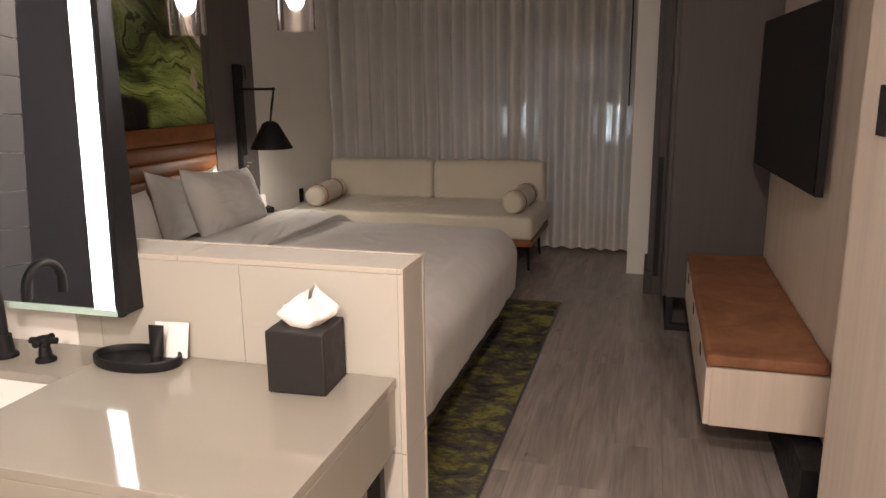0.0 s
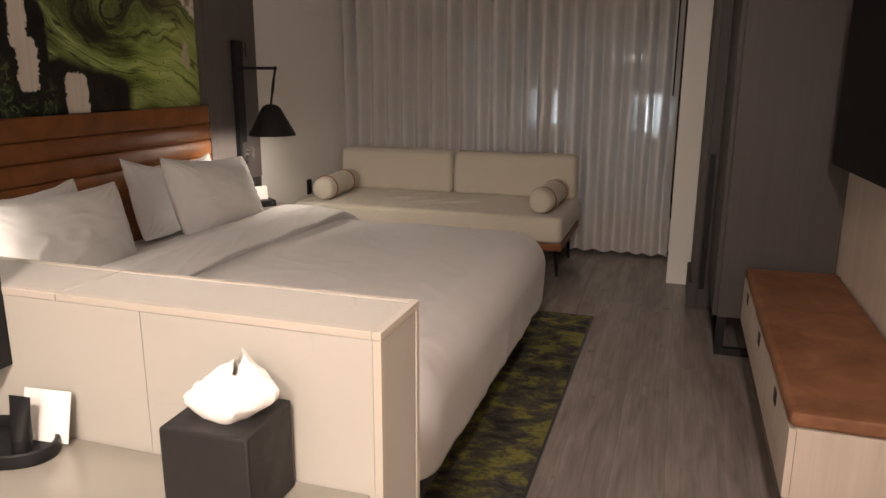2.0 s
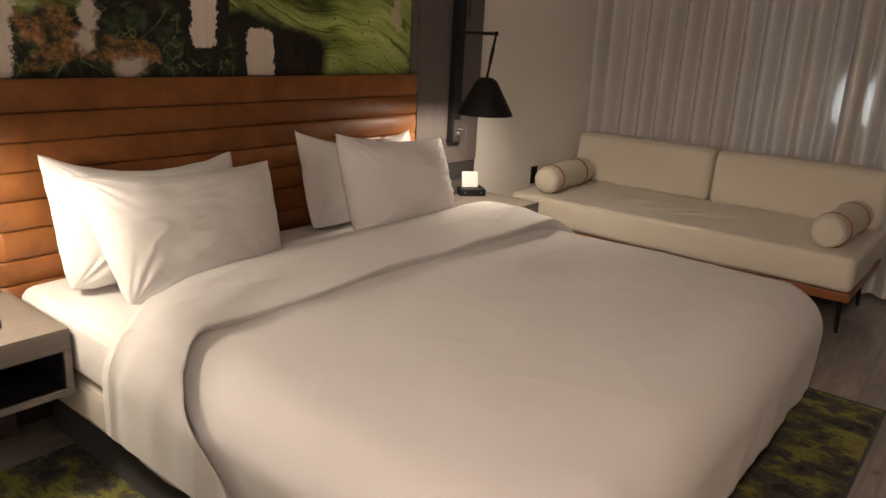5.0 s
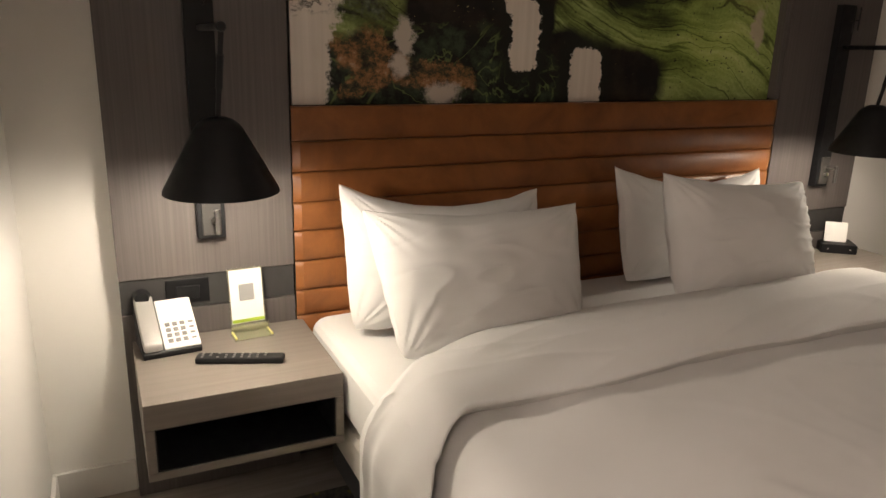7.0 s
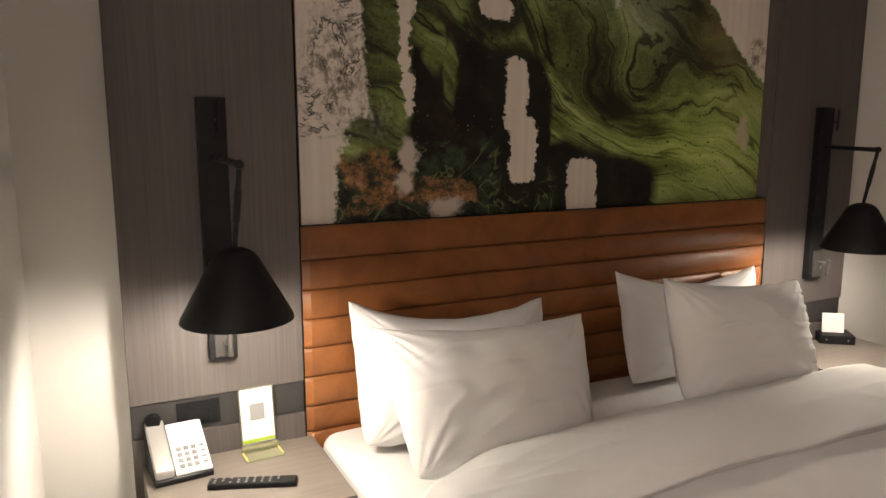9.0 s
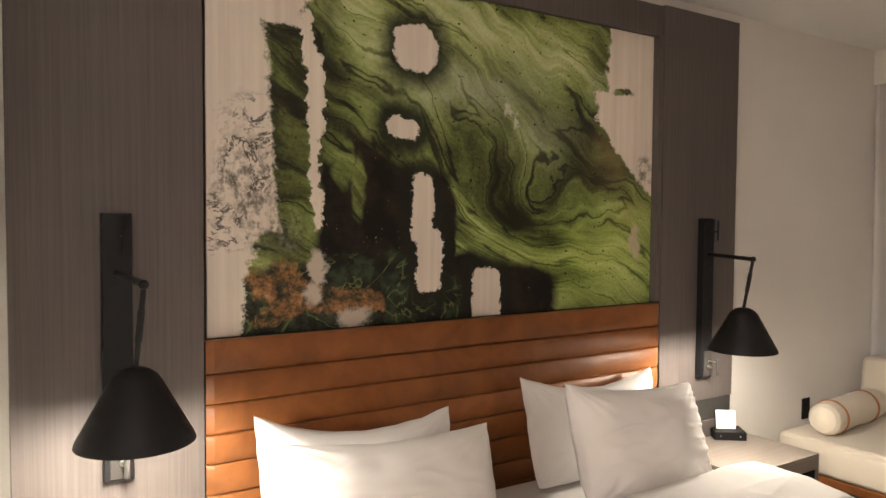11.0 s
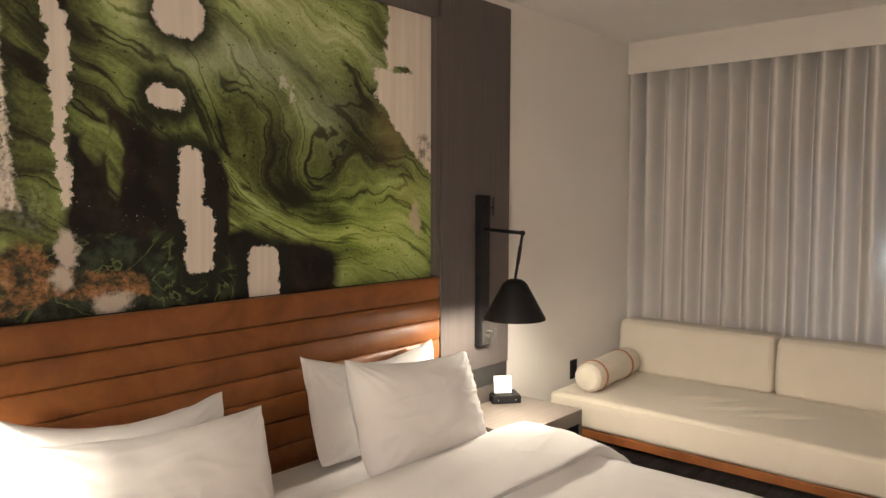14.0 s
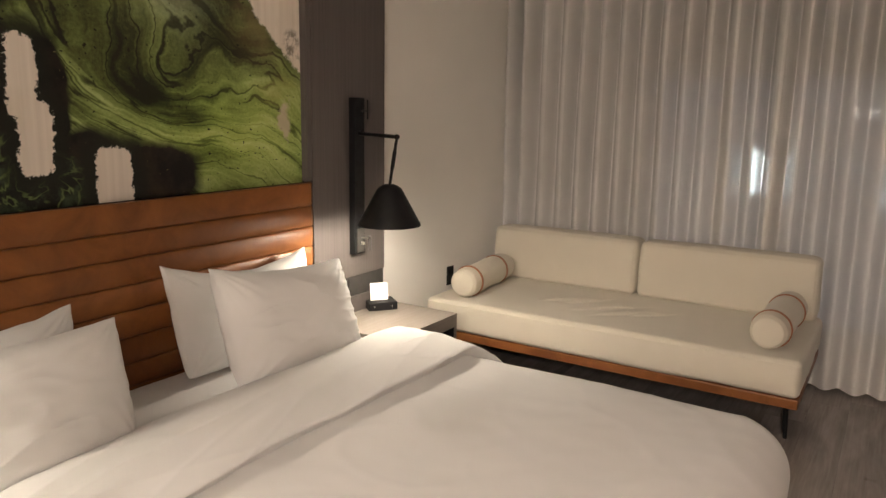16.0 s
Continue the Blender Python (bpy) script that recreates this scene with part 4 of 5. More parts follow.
# black upright strip along the pier at the curtain's edge
structure("dark_upright", box(bmesh.new(), -0.296, 6.56, 0.45, -0.281, 6.70, 2.356, 0.001), M_BLACKP, "dark upright strip beside the curtain", "trim")


def build_window():
    t = thing("window_1", (-1.62, WINY, 0.25), "wide dark night window behind the curtain", "window")
    tagged(t, kind="structure")
    g, b = base("window glass", (1, 1, 1), 0.0)
    b.inputs["Transmission Weight"].default_value, b.inputs["IOR"].default_value = 1.0, 1.45
    for x in (LEFT + 0.002, -1.645, -0.332):
        slab("window_frame", x, WINY + 0.03, 0.252, x + 0.05, WINY + 0.09, 2.398, M_BLACKP, t)
    for z in (0.252, 2.348):
        slab("window_frame", LEFT + 0.0525, WINY + 0.03, z, -1.6455, WINY + 0.09, z + 0.05, M_BLACKP, t)
        slab("window_frame", -1.5945, WINY + 0.03, z, -0.3325, WINY + 0.09, z + 0.05, M_BLACKP, t)
    for x0, x1 in ((LEFT + 0.053, -1.646), (-1.594, -0.333)):
        p = slab("pane", x0, WINY + 0.055, 0.303, x1, WINY + 0.061, 2.347, g, t, 0)
        p.visible_shadow = False
    slab("window_sill", LEFT + 0.003, WINY - 0.04, 0.2505, -0.284, WINY + 0.028, 0.270, M_TRIM, t)


build_window()


def build_outside():
    # dark facade is added, unseen, to carry the glowing rods and panel
    t = thing("added_facade", (-1.5, 10.2, -9), "dark facade added outside to carry the glowing streaks", "building")
    slab("wall", -9, 10.15, -9, 7, 10.9, 9, M_MATTE, t, 0)
    M_STREAK = glow("cold light streak", (0.80, 0.96, 1.0), 9)
    M_DOT = glow("small warm lamp", (1.0, 0.92, 0.82), 6)
    # glowing rods stand in for the light streaks in the window glass
    for x, z in ((-1.845, 0.95), (-0.612, 0.90)):
        part("glow_rod", rod(bmesh.new(), (x, 10.10, z - 0.21), (x, 10.10, z + 0.21), 0.026), M_STREAK, t, "glowing cold white rod standing in for a streak in the window")
    for x in (-1.03, -0.82):
        bm = bmesh.new()
        bmesh.ops.create_uvsphere(bm, u_segments=12, v_segments=8, radius=0.022, matrix=Matrix.Translation((x, 10.12, 1.555)))
        part("small_lamp", bm, M_DOT, t)
    # added glowing panel gives the lower curtain its cold tint from outside
    M_COLDGLOW = glow("dim cold glow", (0.60, 0.75, 1.0), 0.10)
    slab("glow_panel", -2.9, 10.13, -3.0, 0.9, 10.149, 1.88, M_COLDGLOW, t, 0, "added panel glowing dim and cold behind the curtain")
    block("ground", -200, 7.2, -9.2, 200, 300, -9.0, M_MATTE, "dark street far below the window", "ground")


build_outside()

# ---- bench, television and wardrobe ----


def build_bench():
    t = thing("bench", (0.28, 3.9, 0.215), "wall-hung pale oak storage bench with leather seat pad", "bench")
    slab("body", 0.102, 3.100, 0.215, TVX - 0.001, 4.700, 0.432, M_OAKH, t, 0.002)
    for i, y in enumerate((3.102, 3.636, 4.170)):
        d = slab("drawer", 0.082, y, 0.218, 0.1015, y + 0.528, 0.430, M_OAKH, t, 0.0015)
        slab("pull", 0.0795, y + 0.27, 0.370, 0.0825, y + 0.325, 0.416, M_BLACKP, d, 0.001, "black recessed pull")
    part("seat_pad", cushion(bmesh.new(), 0.080, 3.098, 0.433, TVX - 0.002, 4.700, 0.482, 0.018, (20, 70, 4), 0.004, 1.0), M_SUEDE, t, "worn tan leather seat pad")
    slab("plinth", 0.375, 2.90, 0.0, TVX - 0.002, 4.62, 0.2145 - 0.025, M_BLACK, t, 0.002, "black recessed metal plinth")
    return t


build_bench()


def build_tv():
    t = thing("television", (TVX, 3.95, 1.34), "large flat television switched off on a wall bracket", "television")
    far, near = Vector((0.360, 4.545, 0)), Vector((0.425, 3.385, 0))
    m = Matrix.Translation((far + near) / 2 + Vector((0, 0, 1.345))) @ Matrix.Rotation(math.atan2(-(near.x - far.x), near.y - far.y) + math.pi, 4, "Z")
    w = (far - near).length / 2

    def tv_part(name, x0, y0, z0, x1, y1, z1, mat, bev):
        bm = box(bmesh.new(), x0, y0, z0, x1, y1, z1, bev)
        bmesh.ops.transform(bm, matrix=m, verts=bm.verts)
        return part(name, bm, mat, t)
    tv_part("casing", 0.003, -w, -0.345, 0.032, w, 0.345, M_BLACKP, 0.003)
    tv_part("screen", 0.0, -w + 0.008, -0.333, 0.0028, w - 0.008, 0.337, M_SCREEN, 0.001)
    tv_part("back_box", 0.0325, -0.36, -0.25, 0.050, 0.36, 0.12, M_BLACKP, 0.008)
    slab("bracket", 0.445, 3.80, 1.20, TVX - 0.001, 4.10, 1.50, M_BLACK, t, 0.003)
    slab("bracket_arm", 0.405, 3.90, 1.30, 0.4445, 4.00, 1.40, M_BLACK, t, 0.003)
    return t


build_tv()


def build_wardrobe():
    t = thing("wardrobe", (0.2, 5.1, 0), "tall dark brown laminate wardrobe on black metal legs", "wardrobe")
    slab("body", -0.022, 4.760, 0.202, TVX - 0.001, 5.498, CEIL - 0.004, M_DARKLAM, t, 0.002)
    slab("door", -0.044, 4.763, 0.206, -0.0225, 5.495, CEIL - 0.008, M_DARKLAM, t, 0.002)
    f = bmesh.new()
    box(f, -0.020, 4.765, 0.0, 0.160, 4.800, 0.038, 0.002)
    box(f, -0.020, 4.765, 0.0385, 0.020, 4.800, 0.2015, 0.002)
    box(f, 0.30, 4.765, 0.0, 0.335, 4.800, 0.2015, 0.002)
    box(f, -0.020, 4.8005, 0.0, 0.020, 5.45, 0.038, 0.002)
    part("leg", f, M_BLACK, t, "black steel loop leg")
    t = thing("tall_cabinet", (0.2, 5.77, 0), "dark brown full-height cabinet beside the white pier", "cabinet")
    slab("body", -0.098, 5.500, 0.0, TVX - 0.001, 6.028, CEIL - 0.004, M_DARKLAM, t, 0.002)
    slab("door", -0.132, 5.502, 0.165, -0.0985, 6.026, CEIL - 0.008, M_DARKLAM, t, 0.002)
    slab("plinth", -0.152, 5.501, 0.0, -0.0985, 6.026, 0.160, M_DARKLAM, t, 0.002)
    slab("handle", -0.092, 5.488, 0.13, -0.060, 5.4995, 0.93, M_BLACKP, t, 0.002, "long black handle strip")
    return t


build_wardrobe()
structure("light_switch", box(bmesh.new(), 0.294, 2.165, 1.30, 0.2995, 2.225, 1.40, 0.002), M_BLACKP, "black wall switch on the oak panel", "switch")

# ---- half wall, vanity and mirror ----


def build_half_wall():
    core = block("wall_half", -1.419, 1.892, 0, -0.618, 2.010, 1.038, plaster("beige grout", (0.30, 0.27, 0.235)), "half wall clad in cream porcelain between vanity and bed")
    rows = [(0.004, 0.646), (0.6475, 1.0405)]
    cols = [(-1.417, -1.350), (-1.3485, -0.977), (-0.9755, -0.6175)]
    for z0, z1 in rows:
        for x0, x1 in cols:
            slab("tile", x0, 1.880, z0, x1, 1.8915, z1, M_SLAB, core, 0.0008)
            slab("tile", x0, 2.0105, z0, x1, 2.022, z1, M_SLAB, core, 0.0008)
        slab("tile", -0.6175, 1.8925, z0, -0.606, 2.0095, z1, M_SLAB, core, 0.0008)
        for y0, y1 in ((1.879, 1.8915), (2.0105, 2.023)):
            slab("corner_trim", -0.6168, y0, z0, -0.6050, y1, z1, M_EDGE, core, 0.0008)
    for x0, x1 in ((-1.417, -1.1255), (-1.124, -0.6175)):
        slab("cap_tile", x0, 1.8915, 1.0410, x1, 2.0105, 1.0515, M_SLAB, core, 0.0008)
        slab("cap_trim", x0, 1.8785, 1.0412, x1, 1.8910, 1.0525, M_EDGE, core, 0.0008)
        slab("cap_trim", x0, 2.0110, 1.0412, x1, 2.0235, 1.0525, M_EDGE, core, 0.0008)
    slab("cap_trim", -0.6170, 1.8785, 1.0412, -0.6045, 2.0235, 1.0525, M_EDGE, core, 0.0008)


build_half_wall()


def build_vanity():
    t = thing("vanity", (-1.3, 1.63, 0), "beige quartz vanity counter with basin on black legs", "vanity")
    X0, X1, Y0, Y1, Z0, Z1 = -2.046, -0.624, 1.376, 1.8775, 0.800, 0.820
    sx0, sx1, sy0, sy1 = -1.86, -1.307, 1.43, 1.705
    bm = bmesh.new()
    box(bm, sx1, Y0, Z0, X1, Y1, Z1, 0.0015)
    box(bm, X0, Y0, Z0, sx0, Y1, Z1, 0.0015)
    box(bm, sx0 + 0.0002, Y0, Z0, sx1 - 0.0002, sy0, Z1, 0)
    box(bm, sx0 + 0.0002, sy1, Z0, sx1 - 0.0002, Y1, Z1, 0)
    part("counter", bm, M_STONE, t, "glossy beige quartz counter")
    slab("apron", X0, Y0, 0.664, X1, Y0 + 0.02, 0.7995, M_STONE, t)
    slab("apron", X1 - 0.02, Y0 + 0.0205, 0.664, X1, Y1 - 0.035, 0.7995, M_STONE, t)
    slab("apron", X1 - 0.012, Y1 - 0.0345, 0.664, X1 - 0.004, Y1, 0.7995, M_STONE, t)
    slab("under_board", X0, Y0 + 0.021, 0.70, X1 - 0.021, Y1, 0.712, M_MATTE, t)
    bm = bmesh.new()
    box(bm, sx0 - 0.01, sy0 - 0.01, 0.715, sx1 + 0.01, sy1 + 0.01, 0.722)
    box(bm, sx0 - 0.01, sy0 - 0.01, 0.722, sx0, sy1 + 0.01, 0.7995)
    box(bm, sx1, sy0 - 0.01, 0.722, sx1 + 0.01, sy1 + 0.01, 0.7995)
    box(bm, sx0, sy0 - 0.01, 0.722, sx1, sy0, 0.7995)
    box(bm, sx0, sy1, 0.722, sx1, sy1 + 0.01, 0.7995)
    part("basin", bm, M_CERAM, t, "white ceramic basin")
    for x in (-0.665, -2.03):
        for y in (1.40, 1.845):
            slab("leg", x - 0.015, y - 0.015, 0.0, x + 0.015, y + 0.015, 0.6635 if y < 1.5 else 0.6995, M_BLACK, t)
    return t


M_CERAM = base("white ceramic", (0.78, 0.77, 0.74), 0.12)[0]
build_vanity()


def curve_tube(name, points, r, material, parent):
    """A bent round tube through the points."""
    bm = bmesh.new()
    seg, prev = 14, None
    for i, p in enumerate(points):
        d = (Vector(points[min(i + 1, len(points) - 1)]) - Vector(points[max(i - 1, 0)])).normalized()
        side = d.cross(Vector((1, 0.001, 0))).normalized()
        up = d.cross(side)
        ring = [bm.verts.new(Vector(p) + r * (math.cos(2 * math.pi * k / seg) * side + math.sin(2 * math.pi * k / seg) * up)) for k in range(seg)]
        if prev:
            for k in range(seg):
                bm.faces.new((prev[k], prev[(k + 1) % seg], ring[(k + 1) % seg], ring[k]))
        else:
            bm.faces.new(ring)
        prev = ring
    bm.faces.new(prev)
    return part(name, bm, material, parent)


def build_tap():
    t = thing("tap", (-1.525, 1.775, 0.82), "matt black gooseneck tap with cross handles", "tap")
    x, y = -1.525, 1.775
    part("base", lathe(bmesh.new(), [(0, 0.0), (0.026, 0.0), (0.026, 0.006), (0.019, 0.012), (0.0165, 0.05), (0.0165, 0.052), (0, 0.052)], (x, y, 0.8205)), M_BLACK, t)
    pts = [(x, y, 0.873), (x, y, 0.96)] + [(x, y - 0.055 + 0.055 * math.cos(a), 0.96 + 0.055 * math.sin(a)) for a in (math.pi * k / 10 for k in range(1, 11))] + [(x, y - 0.11, 0.935)]
    curve_tube("spout", pts, 0.011, M_BLACK, t)
    for hx in (-1.414, -1.636):
        h = part("handle", lathe(bmesh.new(), [(0, 0), (0.022, 0.0), (0.022, 0.006), (0.014, 0.012), (0.012, 0.034), (0.015, 0.040), (0.015, 0.056), (0, 0.060)], (hx, y, 0.8205)), M_BLACK, t)
        bm = bmesh.new()
        rod(bm, (hx - 0.030, y - 0.006, 0.868), (hx + 0.030, y + 0.006, 0.868), 0.0075)
        rod(bm, (hx + 0.006, y - 0.030, 0.868), (hx - 0.006, y + 0.030, 0.868), 0.0075)
        part("cross_bar", bm, M_BLACK, h)
    return t


build_tap()


def build_mirror():
    t = thing("mirror", (-1.62, 1.88, 0.93), "tall black-framed mirror with lit vertical bands", "mirror")
    x0, x1, z0, z1 = -2.040, -1.226, 0.925, 2.10
    # the glass leans: its foot stands off the wall, its head lies close to it
    def leaning(name, a0, b0, c0, a1, b1, c1, mat, label=""):
        bm = box(bmesh.new(), a0, b0, c0, a1, b1, c1, 0)
        for v in bm.verts:
            if v.co.y < 1.8790:
                v.co.y += 0.045 * (v.co.z - z0)
        return part(name, bm, mat, t, label, False)
    e = base("green glass edge", (0.45, 0.62, 0.56), 0.1)[0]
    leaning("casing", x0, 1.824, z0 + 0.002, x1 - 0.001, 1.8795, z1, M_BLACK)
    leaning("frame", x1 - 0.012, 1.808, z0, x1, 1.8235, z1, M_BLACK)
    leaning("frame", x0, 1.808, z0, x0 + 0.012, 1.8235, z1, M_BLACK)
    leaning("frame", x0 + 0.0125, 1.808, z1 - 0.012, x1 - 0.0125, 1.8235, z1, M_BLACK)
    leaning("glass_edge", x0 + 0.0125, 1.808, z0, x1 - 0.0125, 1.8235, z0 + 0.014, e)
    leaning("mirror_glass", -1.966, 1.812, z0 + 0.0145, -1.3005, 1.8235, z1 - 0.0125, M_MIRROR)
    leaning("lit_band", -1.300, 1.812, z0 + 0.0145, -1.2475, 1.8235, z1 - 0.0125, M_LED, "glowing white light band")
    leaning("mirror_strip", -1.247, 1.812, z0 + 0.0145, -1.2385, 1.8235, z1 - 0.0125, M_MIRROR)
    leaning("lit_band", -2.019, 1.812, z0 + 0.0145, -1.9665, 1.8235, z1 - 0.0125, M_LED, "glowing white light band")
    return t


build_mirror()


def build_pendant(x):
    y = 1.950
    t = thing("pendant_lamp", (x, y, CEIL), "small clear glass pendant lamp with a lit bulb", "pendant lamp", "pendants over the half wall")
    part("canopy", lathe(bmesh.new(), [(0, 0), (0.045, 0), (0.045, -0.02), (0, -0.02)], (x, y, CEIL)), M_BLACK, t)
    part("cord", rod(bmesh.new(), (x, y, 1.735), (x, y, CEIL - 0.02), 0.0025, seg=8), M_BLACKP, t)
    part("socket", lathe(bmesh.new(), [(0, 0.09), (0.010, 0.09), (0.019, 0.075), (0.019, 0.02), (0.041, 0.018), (0.041, 0.012), (0, 0.012)], (x, y, 1.645)), M_BLACK, t)
    g, b = base("clear glass", (1, 0.98, 0.98), 0.02)
    b.inputs["Transmission Weight"].default_value, b.inputs["IOR"].default_value = 1.0, 1.45
    s = part("shade", lathe(bmesh.new(), [(0.030, 0.145), (0.0365, 0.138), (0.0385, 0.12), (0.0385, 0.0), (0.0355, 0.0), (0.0355, 0.12), (0.0335, 0.135), (0.029, 0.141)], (x, y, 1.520)), g, t, "clear glass cylinder shade")
    s.visible_shadow = False
    bm = lathe(bmesh.new(), [(0, 0), (0.010, 0.004), (0.018, 0.016), (0.021, 0.032), (0.018, 0.052), (0.012, 0.07), (0.011, 0.09), (0, 0.09)], (x, y, 1.560), 24)
    o = part("bulb", bm, glow("lit bulb", (1.0, 0.88, 0.82), 30), t, "glowing frosted bulb")
    o.visible_shadow = False
    return t


build_pendant(-1.098)
build_pendant(-0.844)


def build_tissue_box():
    t = thing("tissue_box", (-0.785, 1.81, 0.82), "matt black cube tissue box with a tissue pulled up", "tissue box")
    m = Matrix.Translation((-0.788, 1.806, 0.8205)) @ Matrix.Rotation(radians(3), 4, "Z")
    bm = box(bmesh.new(), -0.061, -0.058, 0, 0.061, 0.058, 0.128, 0.004)
    bmesh.ops.transform(bm, matrix=m, verts=bm.verts)
    part("body", bm, metal_black("black leatherette", (0.022, 0.020, 0.020), 0.55), t)
    bm = bmesh.new()

    def place(u, v):
        # a loose sheet pulled up to a peak, with a pocket in front and soft folds
        a = 2 * math.pi * u
        ca, sa = math.cos(a), math.sin(a)
        lump = noise.noise((ca * 1.5, sa * 1.5, v * 1.6 + 3))
        fold = 1 - min(1.0, 3.2 * abs(noise.noise((ca * 2.6 + v * 0.8, sa * 2.6, v * 1.8 + 1))))
        r = (0.026 + 0.030 * math.sin(min(1, v * 1.7) * math.pi / 2)) * (1 - 0.88 * max(0, (v - 0.35) / 0.65) ** 1.2)
        r *= 1 + 0.34 * lump + 0.20 * fold * v - 0.24 * math.exp(-((a - 4.5) / 0.60) ** 2 - ((v - 0.42) / 0.24) ** 2)
        z = 0.124 + 0.064 * v * (1 + 0.16 * math.cos(a - 0.9) * v) + 0.008 * noise.noise((ca * 1.1 + 4, sa * 1.1, 2)) * v * v + 0.016 * lump * v + 0.005 * fold * v
        return m @ Vector((r * ca * 1.18 + 0.012 * v * v, r * sa * 0.85 + 0.010 * v, z))
    sheet(bm, 73, 28, place)
    bmesh.ops.remove_doubles(bm, verts=bm.verts, dist=0.0004)
    part("tissue", bm, M_TISSUE, t, "crumpled white tissue")
    return t


build_tissue_box()


def build_tray():
    t = thing("tray", (-1.205, 1.815, 0.82), "round black tray on the vanity counter", "tray")
    bm = lathe(bmesh.new(), [(0, 0), (0.98, 0.0), (1.0, 0.004), (1.0, 0.020), (0.985, 0.022), (0.93, 0.022), (0.915, 0.019), (0.90, 0.008), (0, 0.008)], (0, 0, 0), 48)
    for v in bm.verts:
        v.co = Vector((v.co.x * 0.106, v.co.y * 0.060, v.co.z)) + Vector((-1.205, 1.816, 0.8205))
    part("dish", bm, M_BLACK, t)
    bm = box(bmesh.new(), -0.040, -0.0008, 0, 0.040, 0.0008, 0.078)
    ob = part("paper_card", bm, M_PAPER, None)
    ob.matrix_world = pose(-1.140, 1.842, 0.8290, -14, 0, 6)
    tagged(ob, "plain white card leaning in the black tray", "card")
    bm = lathe(bmesh.new(), [(0, 0), (0.0105, 0), (0.0115, 0.001), (0.0115, 0.015), (0, 0.0155)], seg=28)

    def tube(u, v):
        # round at the cap, pressed flat at the crimped end
        a, k = 2 * math.pi * u, v ** 1.3
        return ((0.0122 + 0.0030 * k) * math.cos(a), (0.0122 * (1 - k) + 0.0010 * k) * math.sin(a), 0.0158 + 0.062 * v)
    sheet(bm, 29, 14, tube)
    ob = part("toiletry_tube", bm, M_BLACKP, None)
    ob.matrix_world = pose(-1.152, 1.812, 0.8290, -6, 0, 4) @ Matrix.Diagonal((1.25, 1.2, 1.05, 1))
    tagged(ob, "small black toiletry tube standing in the tray", "toiletry")


build_tray()

# ---- small things by the bed ----


def build_phone():
    t = thing("telephone", (-2.74, 2.37, 0.515), "grey hotel telephone with a white key panel", "telephone")
    m = Matrix.Translation((-2.822, 2.376, 0.5155)) @ Matrix.Rotation(radians(5), 4, "Z") @ Matrix.Diagonal((0.86, 0.95, 0.98, 1))

    def put(name, bm, mat, label=""):
        bmesh.ops.transform(bm, matrix=m, verts=bm.verts)
        return part(name, bm, mat, t, label)
    bm = box(bmesh.new(), -0.085, -0.082, 0, 0.085, 0.082, 0.016, 0.004)
    for v in bm.verts:
        if v.co.z > 0.008:
            v.co.z += 0.100 * (0.085 - v.co.x) / 0.17
    put("body", bm, M_BLACKP)

    def tilt(bm, lift):
        for v in bm.verts:
            v.co.z += 0.016 + lift + 0.100 * (0.085 - v.co.x) / 0.17
        return bm
    put("key_panel", tilt(box(bmesh.new(), -0.082, -0.022, 0, 0.080, 0.080, 0.006, 0.002), 0.0005), M_PAPER, "white key panel")
    put("handset", tilt(box(bmesh.new(), -0.086, -0.080, 0, 0.083, -0.026, 0.026, 0.008, 3), 0.0), base("dark silver plastic", (0.34, 0.33, 0.315), 0.38, 0.2)[0], "silver grey handset")
    for i in range(4):
        for j in range(3):
            x, y = 0.000 + i * 0.018, -0.008 + j * 0.021
            put("key", tilt(box(bmesh.new(), x, y, 0, x + 0.011, y + 0.014, 0.0025, 0.0008), 0.0066), M_GREYP)
        put("key", tilt(box(bmesh.new(), 0.002 + i * 0.018, 0.058, 0, 0.007 + i * 0.018, 0.072, 0.0015), 0.0066), M_GREYP)
    bm = bmesh.new()
    rod(bm, (-2.892, 2.318, 0.650), (-2.872, 2.318, 0.650), 0.024, 0.018)
    part("plug", bm, M_BLACKP, t)
    return t


build_phone()


def build_remote():
    t = thing("remote_control", (-2.65, 2.545, 0.515), "slim black remote control with grey keys", "remote control")
    m = Matrix.Translation((-2.650, 2.545, 0.5155)) @ Matrix.Rotation(radians(-21), 4, "Z")
    bm = box(bmesh.new(), -0.021, -0.118, 0, 0.021, 0.118, 0.017, 0.005)
    bmesh.ops.transform(bm, matrix=m, verts=bm.verts)
    part("body", bm, M_BLACKP, t)
    for i in range(9):
        for j in range(3):
            if (i + j) % 7 == 3:
                continue
            bm = rod(bmesh.new(), (-0.012 + j * 0.012, -0.10 + i * 0.021, 0.017), (-0.012 + j * 0.012, -0.10 + i * 0.021, 0.0185), 0.0036, seg=10)
            bmesh.ops.transform(bm, matrix=m, verts=bm.verts)
            part("key", bm, M_GREYP, t)
    return t


build_remote()


def acrylic(name, colour):
    g, b = base(name, colour, 0.05)
    b.inputs["Transmission Weight"].default_value = 0.8
    b.inputs["IOR"].default_value = 1.3
    return g


